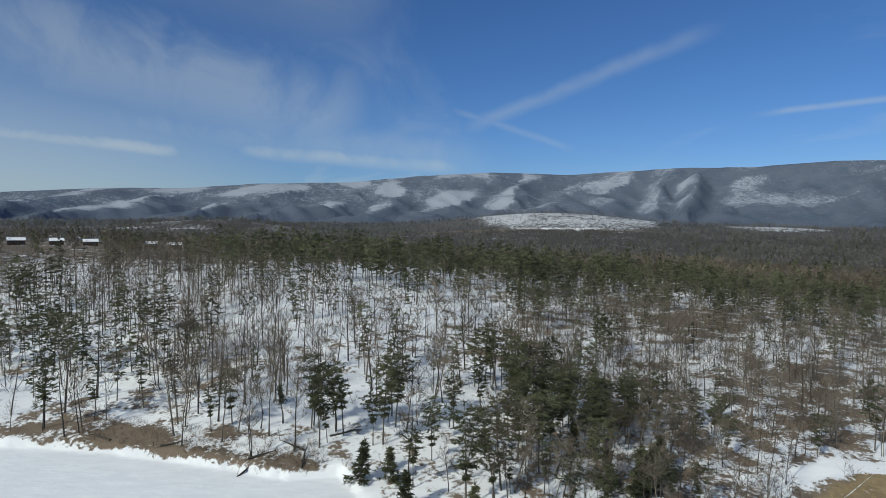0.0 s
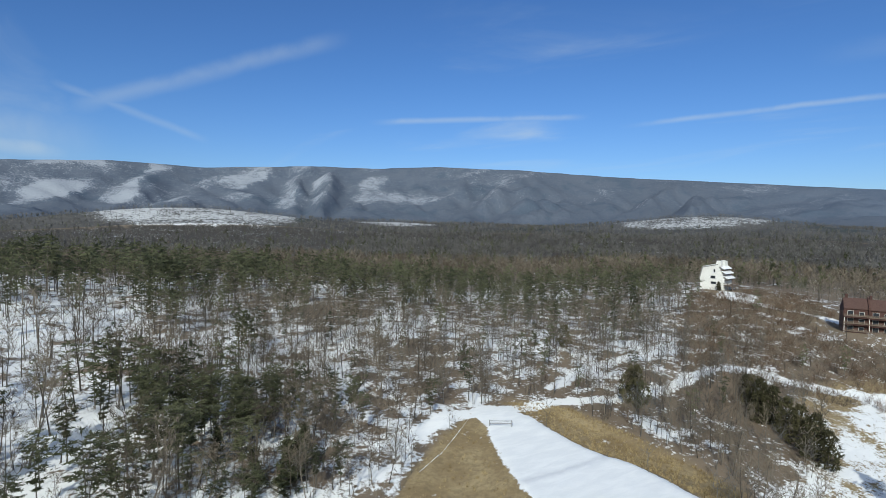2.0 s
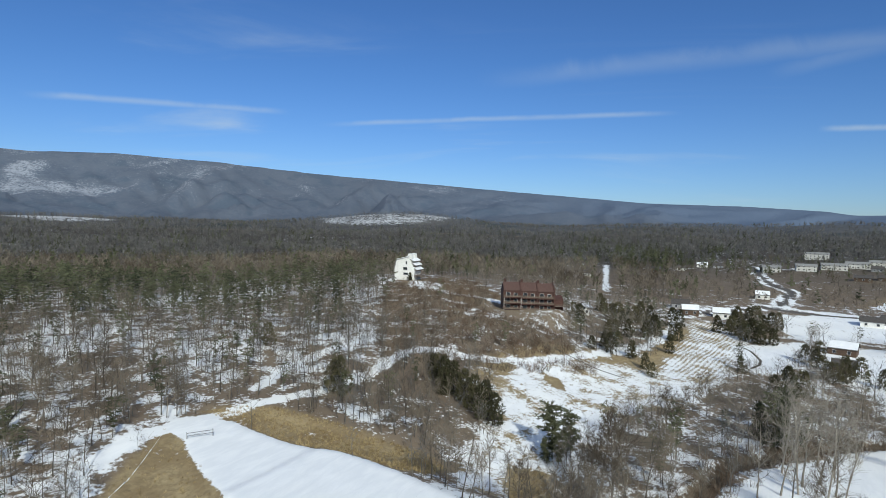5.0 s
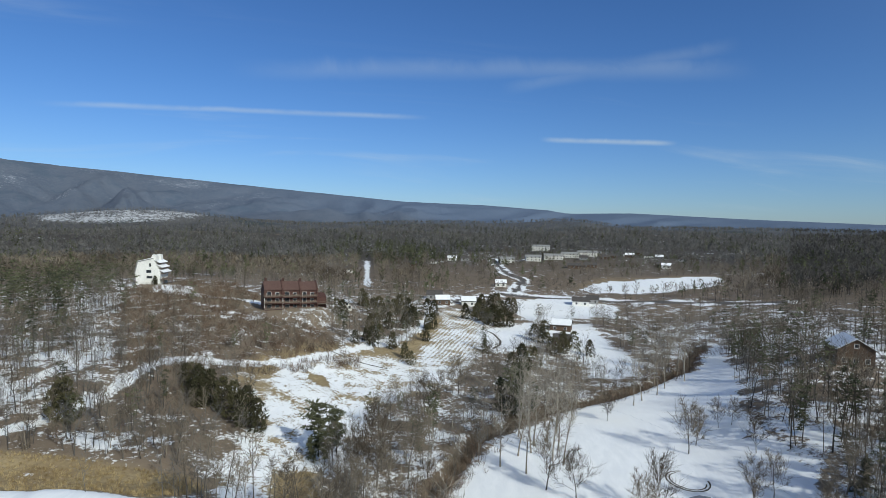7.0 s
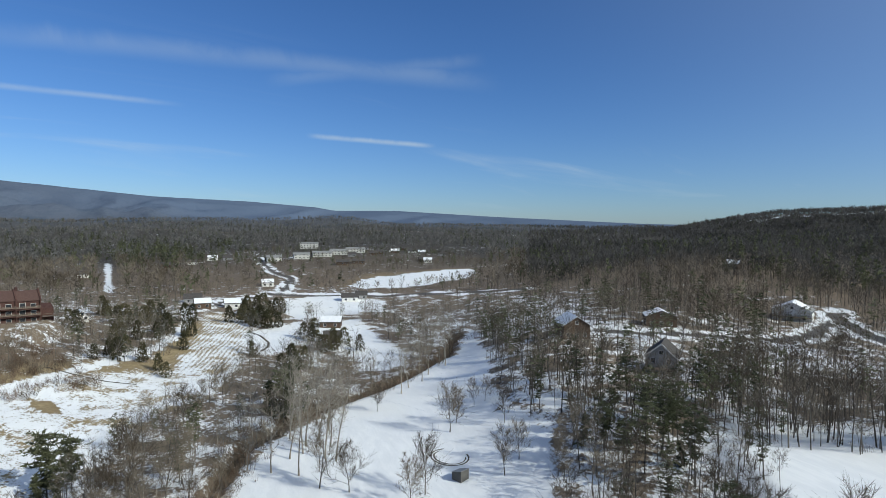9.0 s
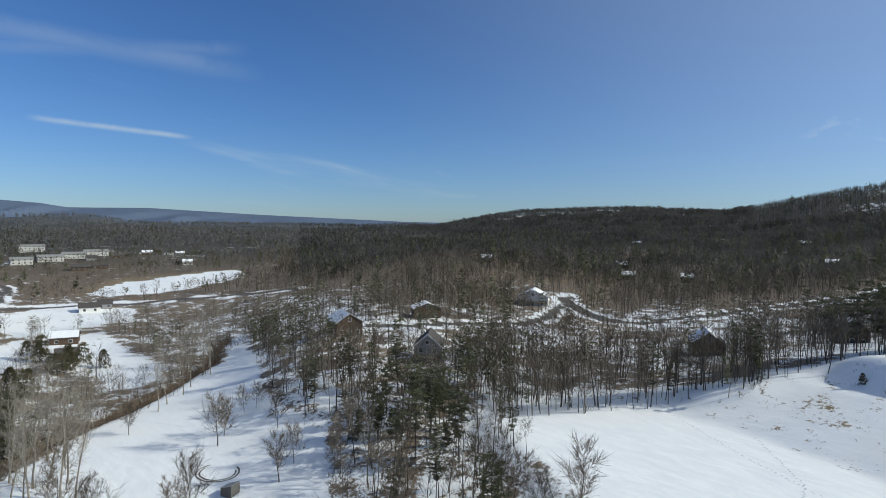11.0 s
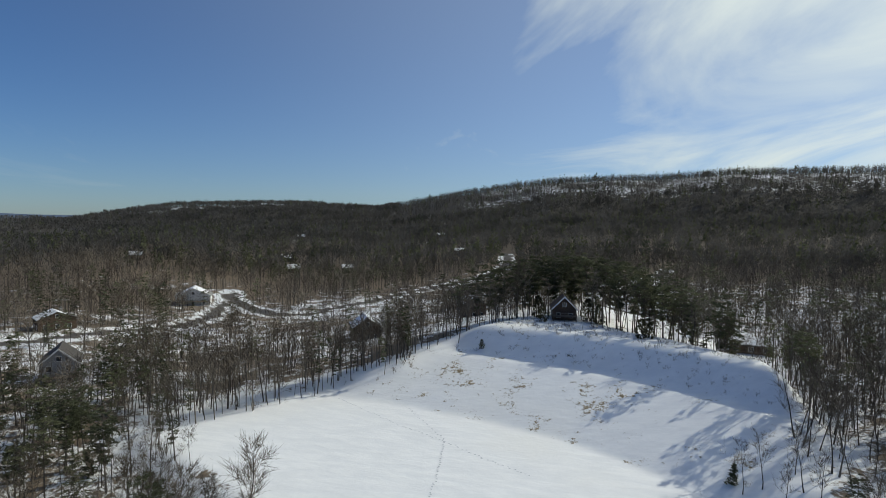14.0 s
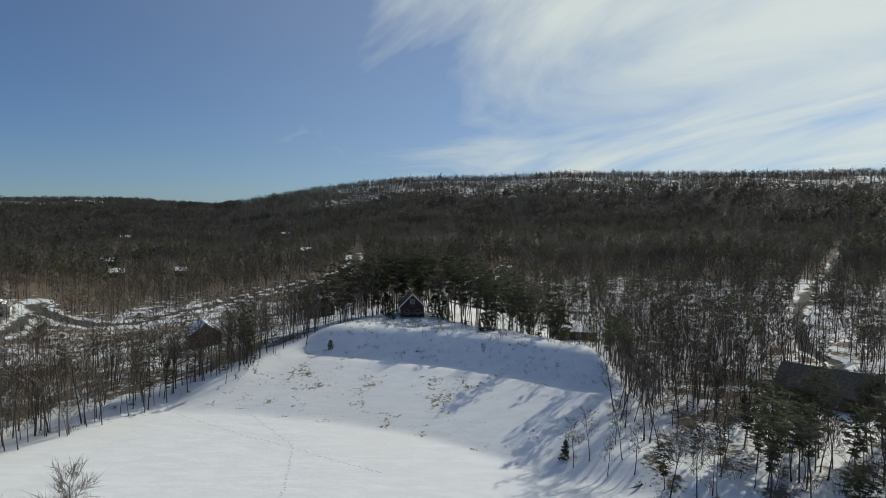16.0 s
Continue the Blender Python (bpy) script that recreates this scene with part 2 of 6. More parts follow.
ROW_TURN = -80
M_GROUND = material("snow_litter_and_grass", ground_look)
M_FAR = material("distant_hazed_slope", far_land_look, 1.0, 0.0)
M_SNOW = material("settled_snow", snow_look, 0.7, 0.3)
M_BARK = material("grey_bark", bark_look, 0.95, 0.1)
M_TWIG = material("bare_twigs", tinted((0.088, 0.072, 0.055), (0.195, 0.165, 0.130), 1.2), 0.95, 0.1)
# grey thicket twigs; for far trees the pale tone also paints in haze
M_GREYTWIG = material("grey_hazed_twigs", tinted((0.138, 0.130, 0.118), (0.212, 0.202, 0.186), 0.4), 0.95, 0.1, 0.0, 0.45)
# far southern twigs, their backlit shade put into a darker tone
M_FARTWIG = material("backlit_twigs", tinted((0.068, 0.064, 0.058), (0.138, 0.130, 0.119), 0.4), 0.95, 0.1, 0.0, 0.4)
M_PALE = material("pale_twigs", tinted((0.17, 0.15, 0.125), (0.36, 0.325, 0.275), 1.2), 0.95, 0.1)
M_RED = material("russet_brush", tinted((0.095, 0.062, 0.042), (0.210, 0.150, 0.108), 1.5), 0.95, 0.1)
M_NEEDLE = material("pine_needles", tinted((0.058, 0.065, 0.036), (0.142, 0.147, 0.083), 0.9), 0.75, 0.2, 0.0, 0.35)
M_CEDAR = material("cedar_leaves", tinted((0.048, 0.046, 0.024), (0.105, 0.096, 0.050), 0.9), 0.8, 0.2, 0.0, 0.25)
M_WHITE = material("white_painted_boards", boards((0.70, 0.69, 0.66), (0.80, 0.79, 0.76), 0.25, False), 0.7)
M_REDWOOD = material("red_stained_siding", boards((0.060, 0.030, 0.025), (0.100, 0.050, 0.041), 0.3), 0.8)
M_REDROOF = material("red_brown_shingles", shingles((0.075, 0.044, 0.038), (0.112, 0.066, 0.056)), 0.9)
M_DARKROOF = material("dark_shingles", shingles((0.05, 0.045, 0.042), (0.11, 0.10, 0.095)), 0.9)
M_GREYROOF = material("pale_grey_shingles", shingles((0.20, 0.20, 0.195), (0.30, 0.295, 0.285)), 0.9)
M_TANROOF = material("tan_shingles", shingles((0.17, 0.12, 0.085), (0.26, 0.19, 0.14)), 0.9)
M_BROWN = material("brown_log_siding", boards((0.07, 0.045, 0.032), (0.13, 0.085, 0.058), 0.22, False), 0.8)
M_GREY = material("grey_siding", boards((0.24, 0.24, 0.245), (0.33, 0.33, 0.335), 0.2, False), 0.7)
M_TRIM = material("white_trim", plain((0.72, 0.71, 0.69)), 0.6)
M_DECK = material("weathered_deck_wood", boards((0.10, 0.075, 0.06), (0.19, 0.15, 0.12), 0.15), 0.9)
M_METAL = material("galvanised_steel", plain((0.30, 0.30, 0.30)), 0.5, 0.5, 0.7)
M_STONE = material("grey_stone", plain((0.27, 0.255, 0.24), 0.3, 1.5), 0.9)
M_CONCRETE = material("weathered_concrete", plain((0.10, 0.096, 0.09), 0.3, 1.0), 0.9)
M_STRAW = material("dead_grass_blades", tinted((0.20, 0.14, 0.07), (0.42, 0.33, 0.18), 1.0), 0.95, 0.1)
M_GLASS = material("dark_window_glass", lambda n: ((0.030, 0.035, 0.042), None, 0), 0.08, 0.6)
M_CREAM = material("pale_rendered_wall", plain((0.55, 0.54, 0.51), 0.2, 0.5), 0.9)
M_MUD = material("dark_mud", plain((0.085, 0.070, 0.055), 0.3, 1.5), 0.95)

# ---- the lie of the land ----
# outlines of the open places, in metres, placed to fit the camera's view
CREST_SNOW = [(76, 95), (73, 92), (70, 85), (61, 67), (44, 26), (30, -8), (18, -38), (10, -60), (36, -68), (40, -45), (50, -15), (62, 12), (75, 36), (78, 47), (80, 59), (79, 70), (81, 86), (80, 92)]
GRASS_EAST = [(82, 95), (86, 94), (93, 86), (96, 68), (97, 50), (94, 45), (86, 45), (80, 47), (81, 59), (80, 70), (82, 86)]
GRASS_SPOT = [(103, 36), (107, 31), (98, 26), (88, 26), (88, 31)]
GRASS_WEST = [(72, 93), (62, 88), (50, 80), (43, 74), (20, 40), (6, 0), (30, -8), (44, 26), (60, 65), (70, 86)]
FIELD = [(150, 60), (164, 61), (186, 54), (199, 43), (208, 24), (280, 18), (317, 16), (317, 1), (266, -6), (209, -1), (170, 8), (159, 20), (130, 27), (104, 29), (88, 27), (86, 38), (96, 44), (108, 46), (124, 45), (133, 53)]
TAN_PATCH = [(165, 48), (166, 44), (160, 40), (156, 41), (160, 46)]
MEADOW = [(100, 4), (135, -9), (165, -38), (182, -59), (196, -76), (236, -97), (192, -84), (146, -66), (126, -63), (107, -62), (90, -53), (78, -46), (62, -34), (60, -10), (72, 4)]
DITCH = [(90, 8), (102, 7), (132, -1), (151, -16), (165, -36), (183, -56), (200, -72), (240, -92)]
SPILLWAY = [(80, -89), (60, -122), (42, -120), (24, -116), (7, -110), (-3, -104), (-14, -95), (-30, -84), (-54, -58), (-20, -36), (12, -50), (41, -69)]
TOE = [(75, -118), (60, -122), (42, -120), (24, -116), (7, -110), (-3, -104), (-14, -95), (-32, -83)]
BANK = [(60, -122), (42, -120), (24, -116), (7, -110), (-3, -104), (-14, -95), (-25, -98), (-33, -113), (-32, -130), (-14, -150), (8, -163), (20, -164), (32, -150), (46, -132)]
POND = [(425, -77), (452, -90), (478, -114), (476, -135), (484, -165), (494, -202), (470, -197), (432, -177), (414, -140), (409, -100)]
POND_BANK = [(424, -72), (460, -86), (492, -112), (492, -135), (502, -168), (508, -206), (488, -206), (470, -166), (462, -120), (448, -100)]
YARD_A = [(360, -18), (392, -56), (360, -90), (322, -75), (304, -26)]
YARD_B = [(274, -33), (303, -48), (298, -60), (252, -58), (227, -62), (199, -57), (190, -44), (218, -39)]
YARD_C = [(271, -2), (278, -13), (298, -31), (262, -28), (226, -14), (232, -5)]
SHORE = [(-320, 230), (-160, 150), (-110, 118), (-84, 108), (-74, 107), (-60, 105), (-49, 102), (-34, 98), (-26, 95), (-22, 95.5), (-17, 97), (-12, 88), (0, 80), (14, 72), (28, 70), (43, 74), (30, 52), (10, 0), (10, -30), (-44, -62), (-150, -90), (-320, -100)]
BRUSH = [(242, 150), (270, 150), (284, 118), (242, 90), (203, 51), (180, 34), (154, 60), (137, 88), (170, 110)]
CLEARED = [(228, 140), (262, 152), (262, 92), (246, 84), (238, 62), (224, 62), (216, 100)]
SNOW_BANK = [(240, 138), (252, 141), (255, 128), (246, 124), (239, 130)]
# tracks and roads: half width, bare share, line
TRACKS = [
    (1.4, 0.0, [(57, 91), (66, 94), (76, 92), (93, 89), (108, 85), (124, 83), (144, 85), (150, 84)]),
    (1.7, 0.15, [(150, 84), (157, 80), (161, 66), (171, 54), (198, 42), (230, 29), (255, 23), (290, 22), (320, 24)]),
    (1.2, 0.1, [(97, 96), (104, 98), (113, 101), (133, 102), (150, 100)]),
    (2.0, 0.0, [(390, 72), (480, 90), (680, 129)]),
    (2.6, 0.5, [(640, -22), (600, -22), (558, -24), (499, -30), (471, -40), (428, -33), (397, -27), (362, 5), (327, 22)]),
    (4.5, 0.8, [(392, -20), (390, -40), (385, -75), (377, -102), (353, -143), (330, -172)]),
    (2.8, 0.55, [(190, -266), (170, -230), (157, -202), (156, -186), (159, -168), (164, -152), (168, -132), (176, -118)]),
    (3.8, 0.5, [(187, -256), (165, -238), (142, -225), (126, -230), (118, -243), (107, -277), (85, -319), (70, -346), (66, -385), (67, -416), (80, -480)]),
    (2.8, 0.7, [(-25, -208), (-6, -214), (2, -228), (-3, -262), (-38, -385)]),
    (1.9, 0.75, [(-84, -122), (-93, -138), (-96, -154), (-113, -188), (-145, -235), (-197, -299), (-289, -433)]),
    (1.6, 0.3, [(240, 134), (238, 112), (240, 96), (244, 84), (250, 66)]),
]
# spot heights, estimated to fit the camera's view: azimuth, distance, height above the dam's crest
NORTH = [
    (-60, 140, -2), (-38, 142, -1.5), (-38, 220, 8), (-38, 330, 14), (-36, 520, 21), (-20, 112, -1), (-20, 190, 9), (-20, 300, 16),
    (-7, 104, -1), (-7, 200, 11), (-7, 285, 16), (12, 90, -2), (12, 200, 7), (12, 300, 11), (30, 112, 0.5), (30, 230, 9),
    (50, 145, 1), (50, 250, 6), (60, 295, 10.7), (70, 245, 4.7), (62, 185, 2), (75, 330, 0), (-20, 600, 12), (5, 600, 0), (40, 600, -8), (70, 600, -6),
]
SOUTH = [
    (74, 110, -8), (80, 170, -8), (88, 310, -8), (98, 105, -9), (105, 160, -9), (112, 250, -9), (112, 110, -9.3), (100, 440, -8), (95, 720, 5), (108, 650, 0),
    (121, 118, -6), (115.5, 165, -5.5), (118.5, 172, 1), (120.5, 142, -1.5), (128, 98, -6), (130, 168, 0), (122, 200, 2.3), (141, 290, -0.6), (142, 150, -2), (157, 190, 2.3), (167, 215, 4.7), (150, 420, 2.5),
    (136, 420, 14), (157, 800, 18), (176, 172, 12.6), (168, 158, 10.5), (193, 185, 4.3), (213, 137, 6), (205, 92, 1), (222, 100, 3), (185, 300, 8), (215, 300, 14), (190, 620, 24), (215, 600, 26),
]
RING = [
    (-90, 200, -2), (-90, 700, 20), (270, 150, -4), (250, 500, 20), (-35, 1000, 14), (0, 1000, 2), (30, 1000, -4), (60, 1000, -4), (90, 1000, 0),
    (110, 1000, 2), (130, 1000, 6), (150, 1000, 30), (175, 1000, 50), (195, 1000, 60), (220, 1000, 62), (270, 1000, 40), (-65, 1000, 25),
]


def warp(x, y):
    """Squeezes distance, so that near and far spot heights weigh alike."""
    r = np.hypot(x, y) + 1e-6
    g = np.log1p(r / 60.0) / r
    return np.stack([x * g, y * g], -1)


def kernel(a, b):
    d2 = ((a[:, None, :] - b[None, :, :]) ** 2).sum(-1)
    return np.sqrt(d2 + 0.04)


SPOTS = np.array([(*polar(a, r), z) for a, r, z in NORTH + SOUTH + RING])
SPOT_AT = warp(SPOTS[:, 0], SPOTS[:, 1])
SPOT_WEIGHT = np.linalg.solve(kernel(SPOT_AT, SPOT_AT) - 0.02 * np.eye(len(SPOTS)), SPOTS[:, 2])


def smooth(v, a, b):
    t = np.clip((v - a) / (b - a), 0, 1)
    return t * t * (3 - 2 * t)


def line_distance(x, y, line):
    """Distance to a polyline, and the side (positive: to its right)."""
    best, side = np.full(np.shape(x), 1e9), np.zeros(np.shape(x))
    for (ax, ay), (bx, by) in zip(line, line[1:]):
        ux, uy = bx - ax, by - ay
        t = np.clip(((x - ax) * ux + (y - ay) * uy) / (ux * ux + uy * uy), 0, 1)
        dx, dy = x - ax - t * ux, y - ay - t * uy
        d = np.hypot(dx, dy)
        s = np.sign(dx * uy - dy * ux)
        side, best = np.where(d < best, s, side), np.minimum(d, best)
    return best, side


def area(x, y, ring):
    """Signed distance to a closed outline, positive inside."""
    d, _ = line_distance(x, y, ring + ring[:1])
    inside = np.zeros(np.shape(x), bool)
    for (ax, ay), (bx, by) in zip(ring, ring[1:] + ring[:1]):
        if ay != by:
            inside ^= ((ay > y) != (by > y)) & (x < (bx - ax) * (y - ay) / (by - ay) + ax)
    return np.where(inside, d, -d)


def waves(x, y, size, seed):
    """Cheap smooth noise from a few sines, about -1 to 1."""
    rng = np.random.RandomState(seed)
    total = np.zeros(np.shape(x))
    for i in range(7):
        a, k = rng.uniform(0, 6.28), 6.28 / size * rng.uniform(0.6, 1.8)
        total += np.sin((x * math.cos(a) + y * math.sin(a)) * k + rng.uniform(0, 6.28))
    return total / 3.2


# skylines: azimuth, elevation in degrees
MOUNTAIN_AZ = [-80, -38, -30, -24, -18, -9, -2, 5, 12, 22, 28, 34, 42, 52, 60, 67, 76, 83, 91, 97, 99, 105, 115, 129, 150]
MOUNTAIN_EL = [2.2, 2.0, 2.7, 2.9, 3.5, 3.9, 4.65, 5.05, 4.8, 5.3, 5.2, 5.5, 5.2, 4.4, 3.9, 3.36, 2.66, 2.07, 1.82, 1.4, 1.08, 1.16, 0.67, 0.15, 0.0]
SOUTH_AZ = [120, 131, 136, 140, 147, 150, 158, 166, 171, 175, 181, 186, 191, 200, 216, 240, 275]
SOUTH_EL = [-0.9, -0.5, 0.5, 1.1, 1.35, 1.4, 1.05, 2.55, 3.35, 3.85, 4.05, 4.15, 4.45, 4.3, 4.05, 3.0, 1.0]


def mountain(az, r):
    """The long mountain: height of its crest, the way up to it (0 to 1), how close a spur's back is (0 to 1), how far the slope looks west, and small ribs."""
    el = np.interp(az, MOUNTAIN_AZ, MOUNTAIN_EL)
    crest_r = 4250 + 120 * np.sin(az * 0.13) + 350 * smooth(az, 80, 100)
    side, down = np.radians(az) * 4250, crest_r - r
    lane = (side + 0.45 * down) / 500 + 0.55 * waves(side, down * 0.5, 1900, 61) + 0.16 * waves(side, down, 520, 65)
    turn = lane - np.floor(lane)
    strength = np.clip(0.66 + 0.5 * waves(side, down * 0.3, 1100, 63), 0.30, 1.15)
    fold = np.clip(np.where(turn < 0.62, turn / 0.62, (1 - turn) / 0.38), 0, 1) * strength
    small = (side - 0.5 * down) / 235 + 0.3 * waves(side, down, 500, 64)
    fine = 1 - 2 * np.abs(small - np.floor(small) - 0.5)
    foot = 2750 - 150 * fold + 700 * smooth(az, 84, 100)
    t = np.clip((r - foot) / (crest_r - foot), 0, 1)
    west = smooth(turn, 0.10, 0.22) * (1 - smooth(turn, 0.56, 0.66))
    return 40 + crest_r * np.tan(np.radians(el)), t, fold, west, fine


def height(x, y):
    x, y = np.asarray(x, float), np.asarray(y, float)
    shape = x.shape
    x, y = x.ravel(), y.ravel()
    r = np.hypot(x, y)
    az = np.degrees(np.arctan2(x, y))
    az = np.where(az < -90, az + 360, az)
    k = np.minimum(1.0, 1000.0 / np.maximum(r, 1e-6))
    at = warp(x * k, y * k)
    z = np.concatenate([kernel(at[i:i + 20000], SPOT_AT) @ SPOT_WEIGHT for i in range(0, len(at), 20000)])
    z = z + waves(x, y, 45, 3) * 0.5 * smooth(r, 60, 200) + waves(x, y, 260, 4) * 3.0 * smooth(r, 350, 900)
    # the wide valley beyond, and its knolls
    floor = 12 + 14 * smooth(r, 1200, 2600) + waves(x, y, 700, 5) * 7
    z = z + (floor - z) * smooth(r, 1000, 1700) * (1 - smooth(az, 128, 140))
    for a, d, rise, wide, deep in KNOLLS:
        cx, cy = polar(a, d)
        along = (x * cx + y * cy) / d - d
        across = (x * cy - y * cx) / d
        z = z + rise * np.exp(-(across / wide) ** 2 - (along / deep) ** 2)
    # the long mountain
    crest, t, fold, west, fine = mountain(az, r)
    climb = t ** (2.3 - 1.2 * np.minimum(fold, 1) - 0.28 * fine)
    z = np.where((az < 150) | (az > 268), z + (crest - z) * climb, z)
    # the southern ridge, nearer
    el = np.interp(az, SOUTH_AZ, SOUTH_EL)
    crest_r = np.interp(az, [120, 150, 168, 200, 260], [1700, 1550, 1250, 1180, 1200])
    crest = 40 + crest_r * np.tan(np.radians(el))
    t = smooth(r, crest_r * 0.60 + 40 * waves(x, y, 300, 8), crest_r) * (1 - smooth(r, crest_r * 1.05, crest_r * 2.0))
    z = np.where((az > 118) & (az < 275), np.maximum(z, z + (crest - z) * t), z)
    near = r < 330
    xn, yn, zn = x[near], y[near], z[near]
    # dam
    top = -np.maximum(0, -area(xn, yn, CREST_SNOW)) / 2.7
    zn = 0.5 * (zn + top + np.sqrt((zn - top) ** 2 + 2.0)) - 0.35 * (np.abs(zn - top) < 3)
    # frozen lake west of it
    lake = area(xn, yn, SHORE)
    zn = np.where(lake > 0, np.maximum(-3.0, top), np.where(lake > -25, np.maximum(zn, -3.0 - 0.06 * lake), zn))
    # level spillway and the cut bank above it
    flat = area(xn, yn, SPILLWAY)
    zn = zn + (-1.0 - zn) * smooth(flat, -9, 0)
    rise, side = line_distance(xn, yn, TOE)
    cut = np.where(side < 0, 1, 0) * (area(xn, yn, BANK) > -12)
    step = -1.0 + 7.0 * np.clip(rise / 24.0, 0, 1) + 6.5 * smooth(rise, 25.5, 34.5)
    mixed = step + (np.maximum(zn, step) - step) * smooth(rise, 40, 62)
    zn = np.where(flat > -0.5, zn, zn + (mixed - zn) * smooth(area(xn, yn, BANK), -8, 1))
    # stream ditch
    d, _ = line_distance(xn, yn, DITCH)
    zn = zn - 1.7 * (1 - smooth(d, 0.7, 2.8))
    for px, py, pr, pz in PADS:
        d = np.hypot(xn - px, yn - py)
        zn = zn + (pz - zn) * (1 - smooth(d, pr, pr + 9))
    z[near] = zn
    return z.reshape(shape)


KNOLLS = [(12, 1750, 56, 360, 220), (58, 2100, 48, 330, 180), (30, 1900, 20, 200, 160), (-22, 1500, 30, 260, 240), (76, 3100, 60, 420, 200), (92, 2300, 22, 500, 260)]


# level ground under houses: x, y, radius, height
PADS = [(233, 76, 13, 4.6), (256, 147, 8, 10.6), (129, -111, 6, 0.0), (169, -107, 6, 2.2), (179, -152, 6, 2.0), (187, -231, 9, -0.4), (11, -170, 5, 12.6), (-41, -181, 6, 4.2), (-75, -113, 8, 5.6)]


def ground_at(x, y):
    return float(height(np.array([x]), np.array([y]))[0])


def cover(x, y):
    """Shares of snow, dry grass, road and field rows on the ground."""
    r = np.hypot(x, y)
    az = np.degrees(np.arctan2(x, y))
    az = np.where(az < -90, az + 360, az)
    snow = np.interp(az, [-60, -10, 4, 16, 40, 60, 75, 100, 115, 135, 160, 185, 215], [0.56, 0.68, 0.58, 0.50, 0.47, 0.42, 0.40, 0.42, 0.49, 0.49, 0.46, 0.56, 0.53])
    snow = snow + 0.10 * waves(x, y, 60, 11)
    far = np.interp(az, [-60, 0, 40, 100, 140, 180, 215], [0.34, 0.20, 0.14, 0.20, 0.12, 0.08, 0.10])
    snow = snow + (far + 0.08 * waves(x, y, 150, 12) - snow) * smooth(r, 280 - 70 * smooth(az, 115, 130) + 50 * smooth(az, 145, 155), 460 - 110 * smooth(az, 115, 130) + 60 * smooth(az, 145, 155))
    snow = snow + (0.38 + 0.12 * waves(x, y, 120, 13) - snow) * smooth(az, 162, 172) * smooth(r, 900, 980)
    snow = snow + (0.34 + 0.30 * waves(x, y, 130, 15) - snow) * smooth(az, 134, 138) * (1 - smooth(az, 158, 164)) * smooth(r, 1250, 1380)
    grass, road, rows = np.zeros_like(x), np.zeros_like(x), np.zeros_like(x)

    def lay(ring, s=None, g=None, soft=1.2, rw=None):
        nonlocal snow, grass, rows
        m = smooth(area(x, y, ring), -soft, soft)
        if s is not None:
            snow = snow + (s - snow) * m
        if g is not None:
            grass = grass + (g - grass) * m
        if rw is not None:
            rows = rows + (rw - rows) * m

    edge = smooth(az, 134, 140) * (1 - smooth(az, 160, 168)) * smooth(r, 95, 105) * (1 - smooth(r, 135, 155))
    snow = snow + 0.30 * edge
    snow = snow + 0.34 * smooth(az, 166, 172) * (1 - smooth(az, 192, 200)) * smooth(r, 140, 160) * (1 - smooth(r, 200, 225))
    snow = snow - 0.03 * smooth(az, 46, 52) * (1 - smooth(az, 68, 74)) * (1 - smooth(r, 190, 230))
    lay(BRUSH, 0.31, 0.0, 7, 0.42)
    lay(CLEARED, 0.22, 0.2, 6, 0.42)
    lay(SNOW_BANK, 0.95, soft=3)
    d, _ = line_distance(x, y, FIELD[:6])
    m = (1 - smooth(d + 2.0 * waves(x, y, 18, 43), 2.0, 7.0)) * (r > 140)
    lay(FIELD, 0.60, 0.9, 2, 0.5)
    snow, grass = snow + (0.22 - snow) * m, np.maximum(grass, m)
    far_field = smooth(x, 175, 235)
    m = smooth(area(x, y, FIELD), -3, 3)
    snow, rows = snow - 0.10 * m * far_field, rows + 0.55 * m * far_field
    lay(TAN_PATCH, 0.0, 1, 1.0, 0)
    lay(MEADOW, 1.0, 0.3, 1.5)
    lay(GRASS_EAST, 0.10, 1, 2.0)
    lay(GRASS_WEST, 0.02, 1, 1.5)
    lay(GRASS_SPOT, 0.08, 1, 2)
    lay(CREST_SNOW, 1.0, 1, 1.5)
    lay(SHORE, 1.0, 0, 1.5)
    west = smooth(area(x, y, GRASS_WEST), -1, 1)
    snow, grass = snow + (0.02 - snow) * west, grass + (1 - grass) * west
    lay(CREST_SNOW, 1.0, 1, 1.5)
    lay(SPILLWAY, 1.0, 0, 1.5)
    snow = np.maximum(snow, 0.80 * smooth(area(x, y, BANK), -14, -7))
    lay(BANK, 0.74, 0.9, 2, 0.4)
    lay(POND_BANK, 0.04, 0.5, 4)
    lay(POND, 1.0, 0, 2)
    for ring in (YARD_A, YARD_B, YARD_C):
        lay(ring, 0.86, 0.5, 3)
    d, _ = line_distance(x, y, DITCH)
    m = 1 - smooth(d, 1.2, 3.2)
    snow = snow + (0.16 - snow) * m
    # bare bank along the lake's north shore
    d, _ = line_distance(x, y, SHORE[3:9])
    m = (1 - smooth(d + 4.0 * waves(x, y, 9, 41) + 2.0 * waves(x, y, 30, 42), 3.0, 14.0)) * smooth(-area(x, y, SHORE), -0.5, 0.5)
    snow = snow + (0.33 - snow) * m
    for half, bare, line in TRACKS:
        d, _ = line_distance(x, y, line)
        m = 1 - smooth(d, half - 1.0, half + 1.0)
        snow = snow + (1.0 - snow) * (1 - smooth(d, half + 0.6, half + (4.5 if line[0][0] > -80 else 2.2))) * (0.0 if bare < 0.3 else 0.9 if line[0][0] > -80 else 0.55)
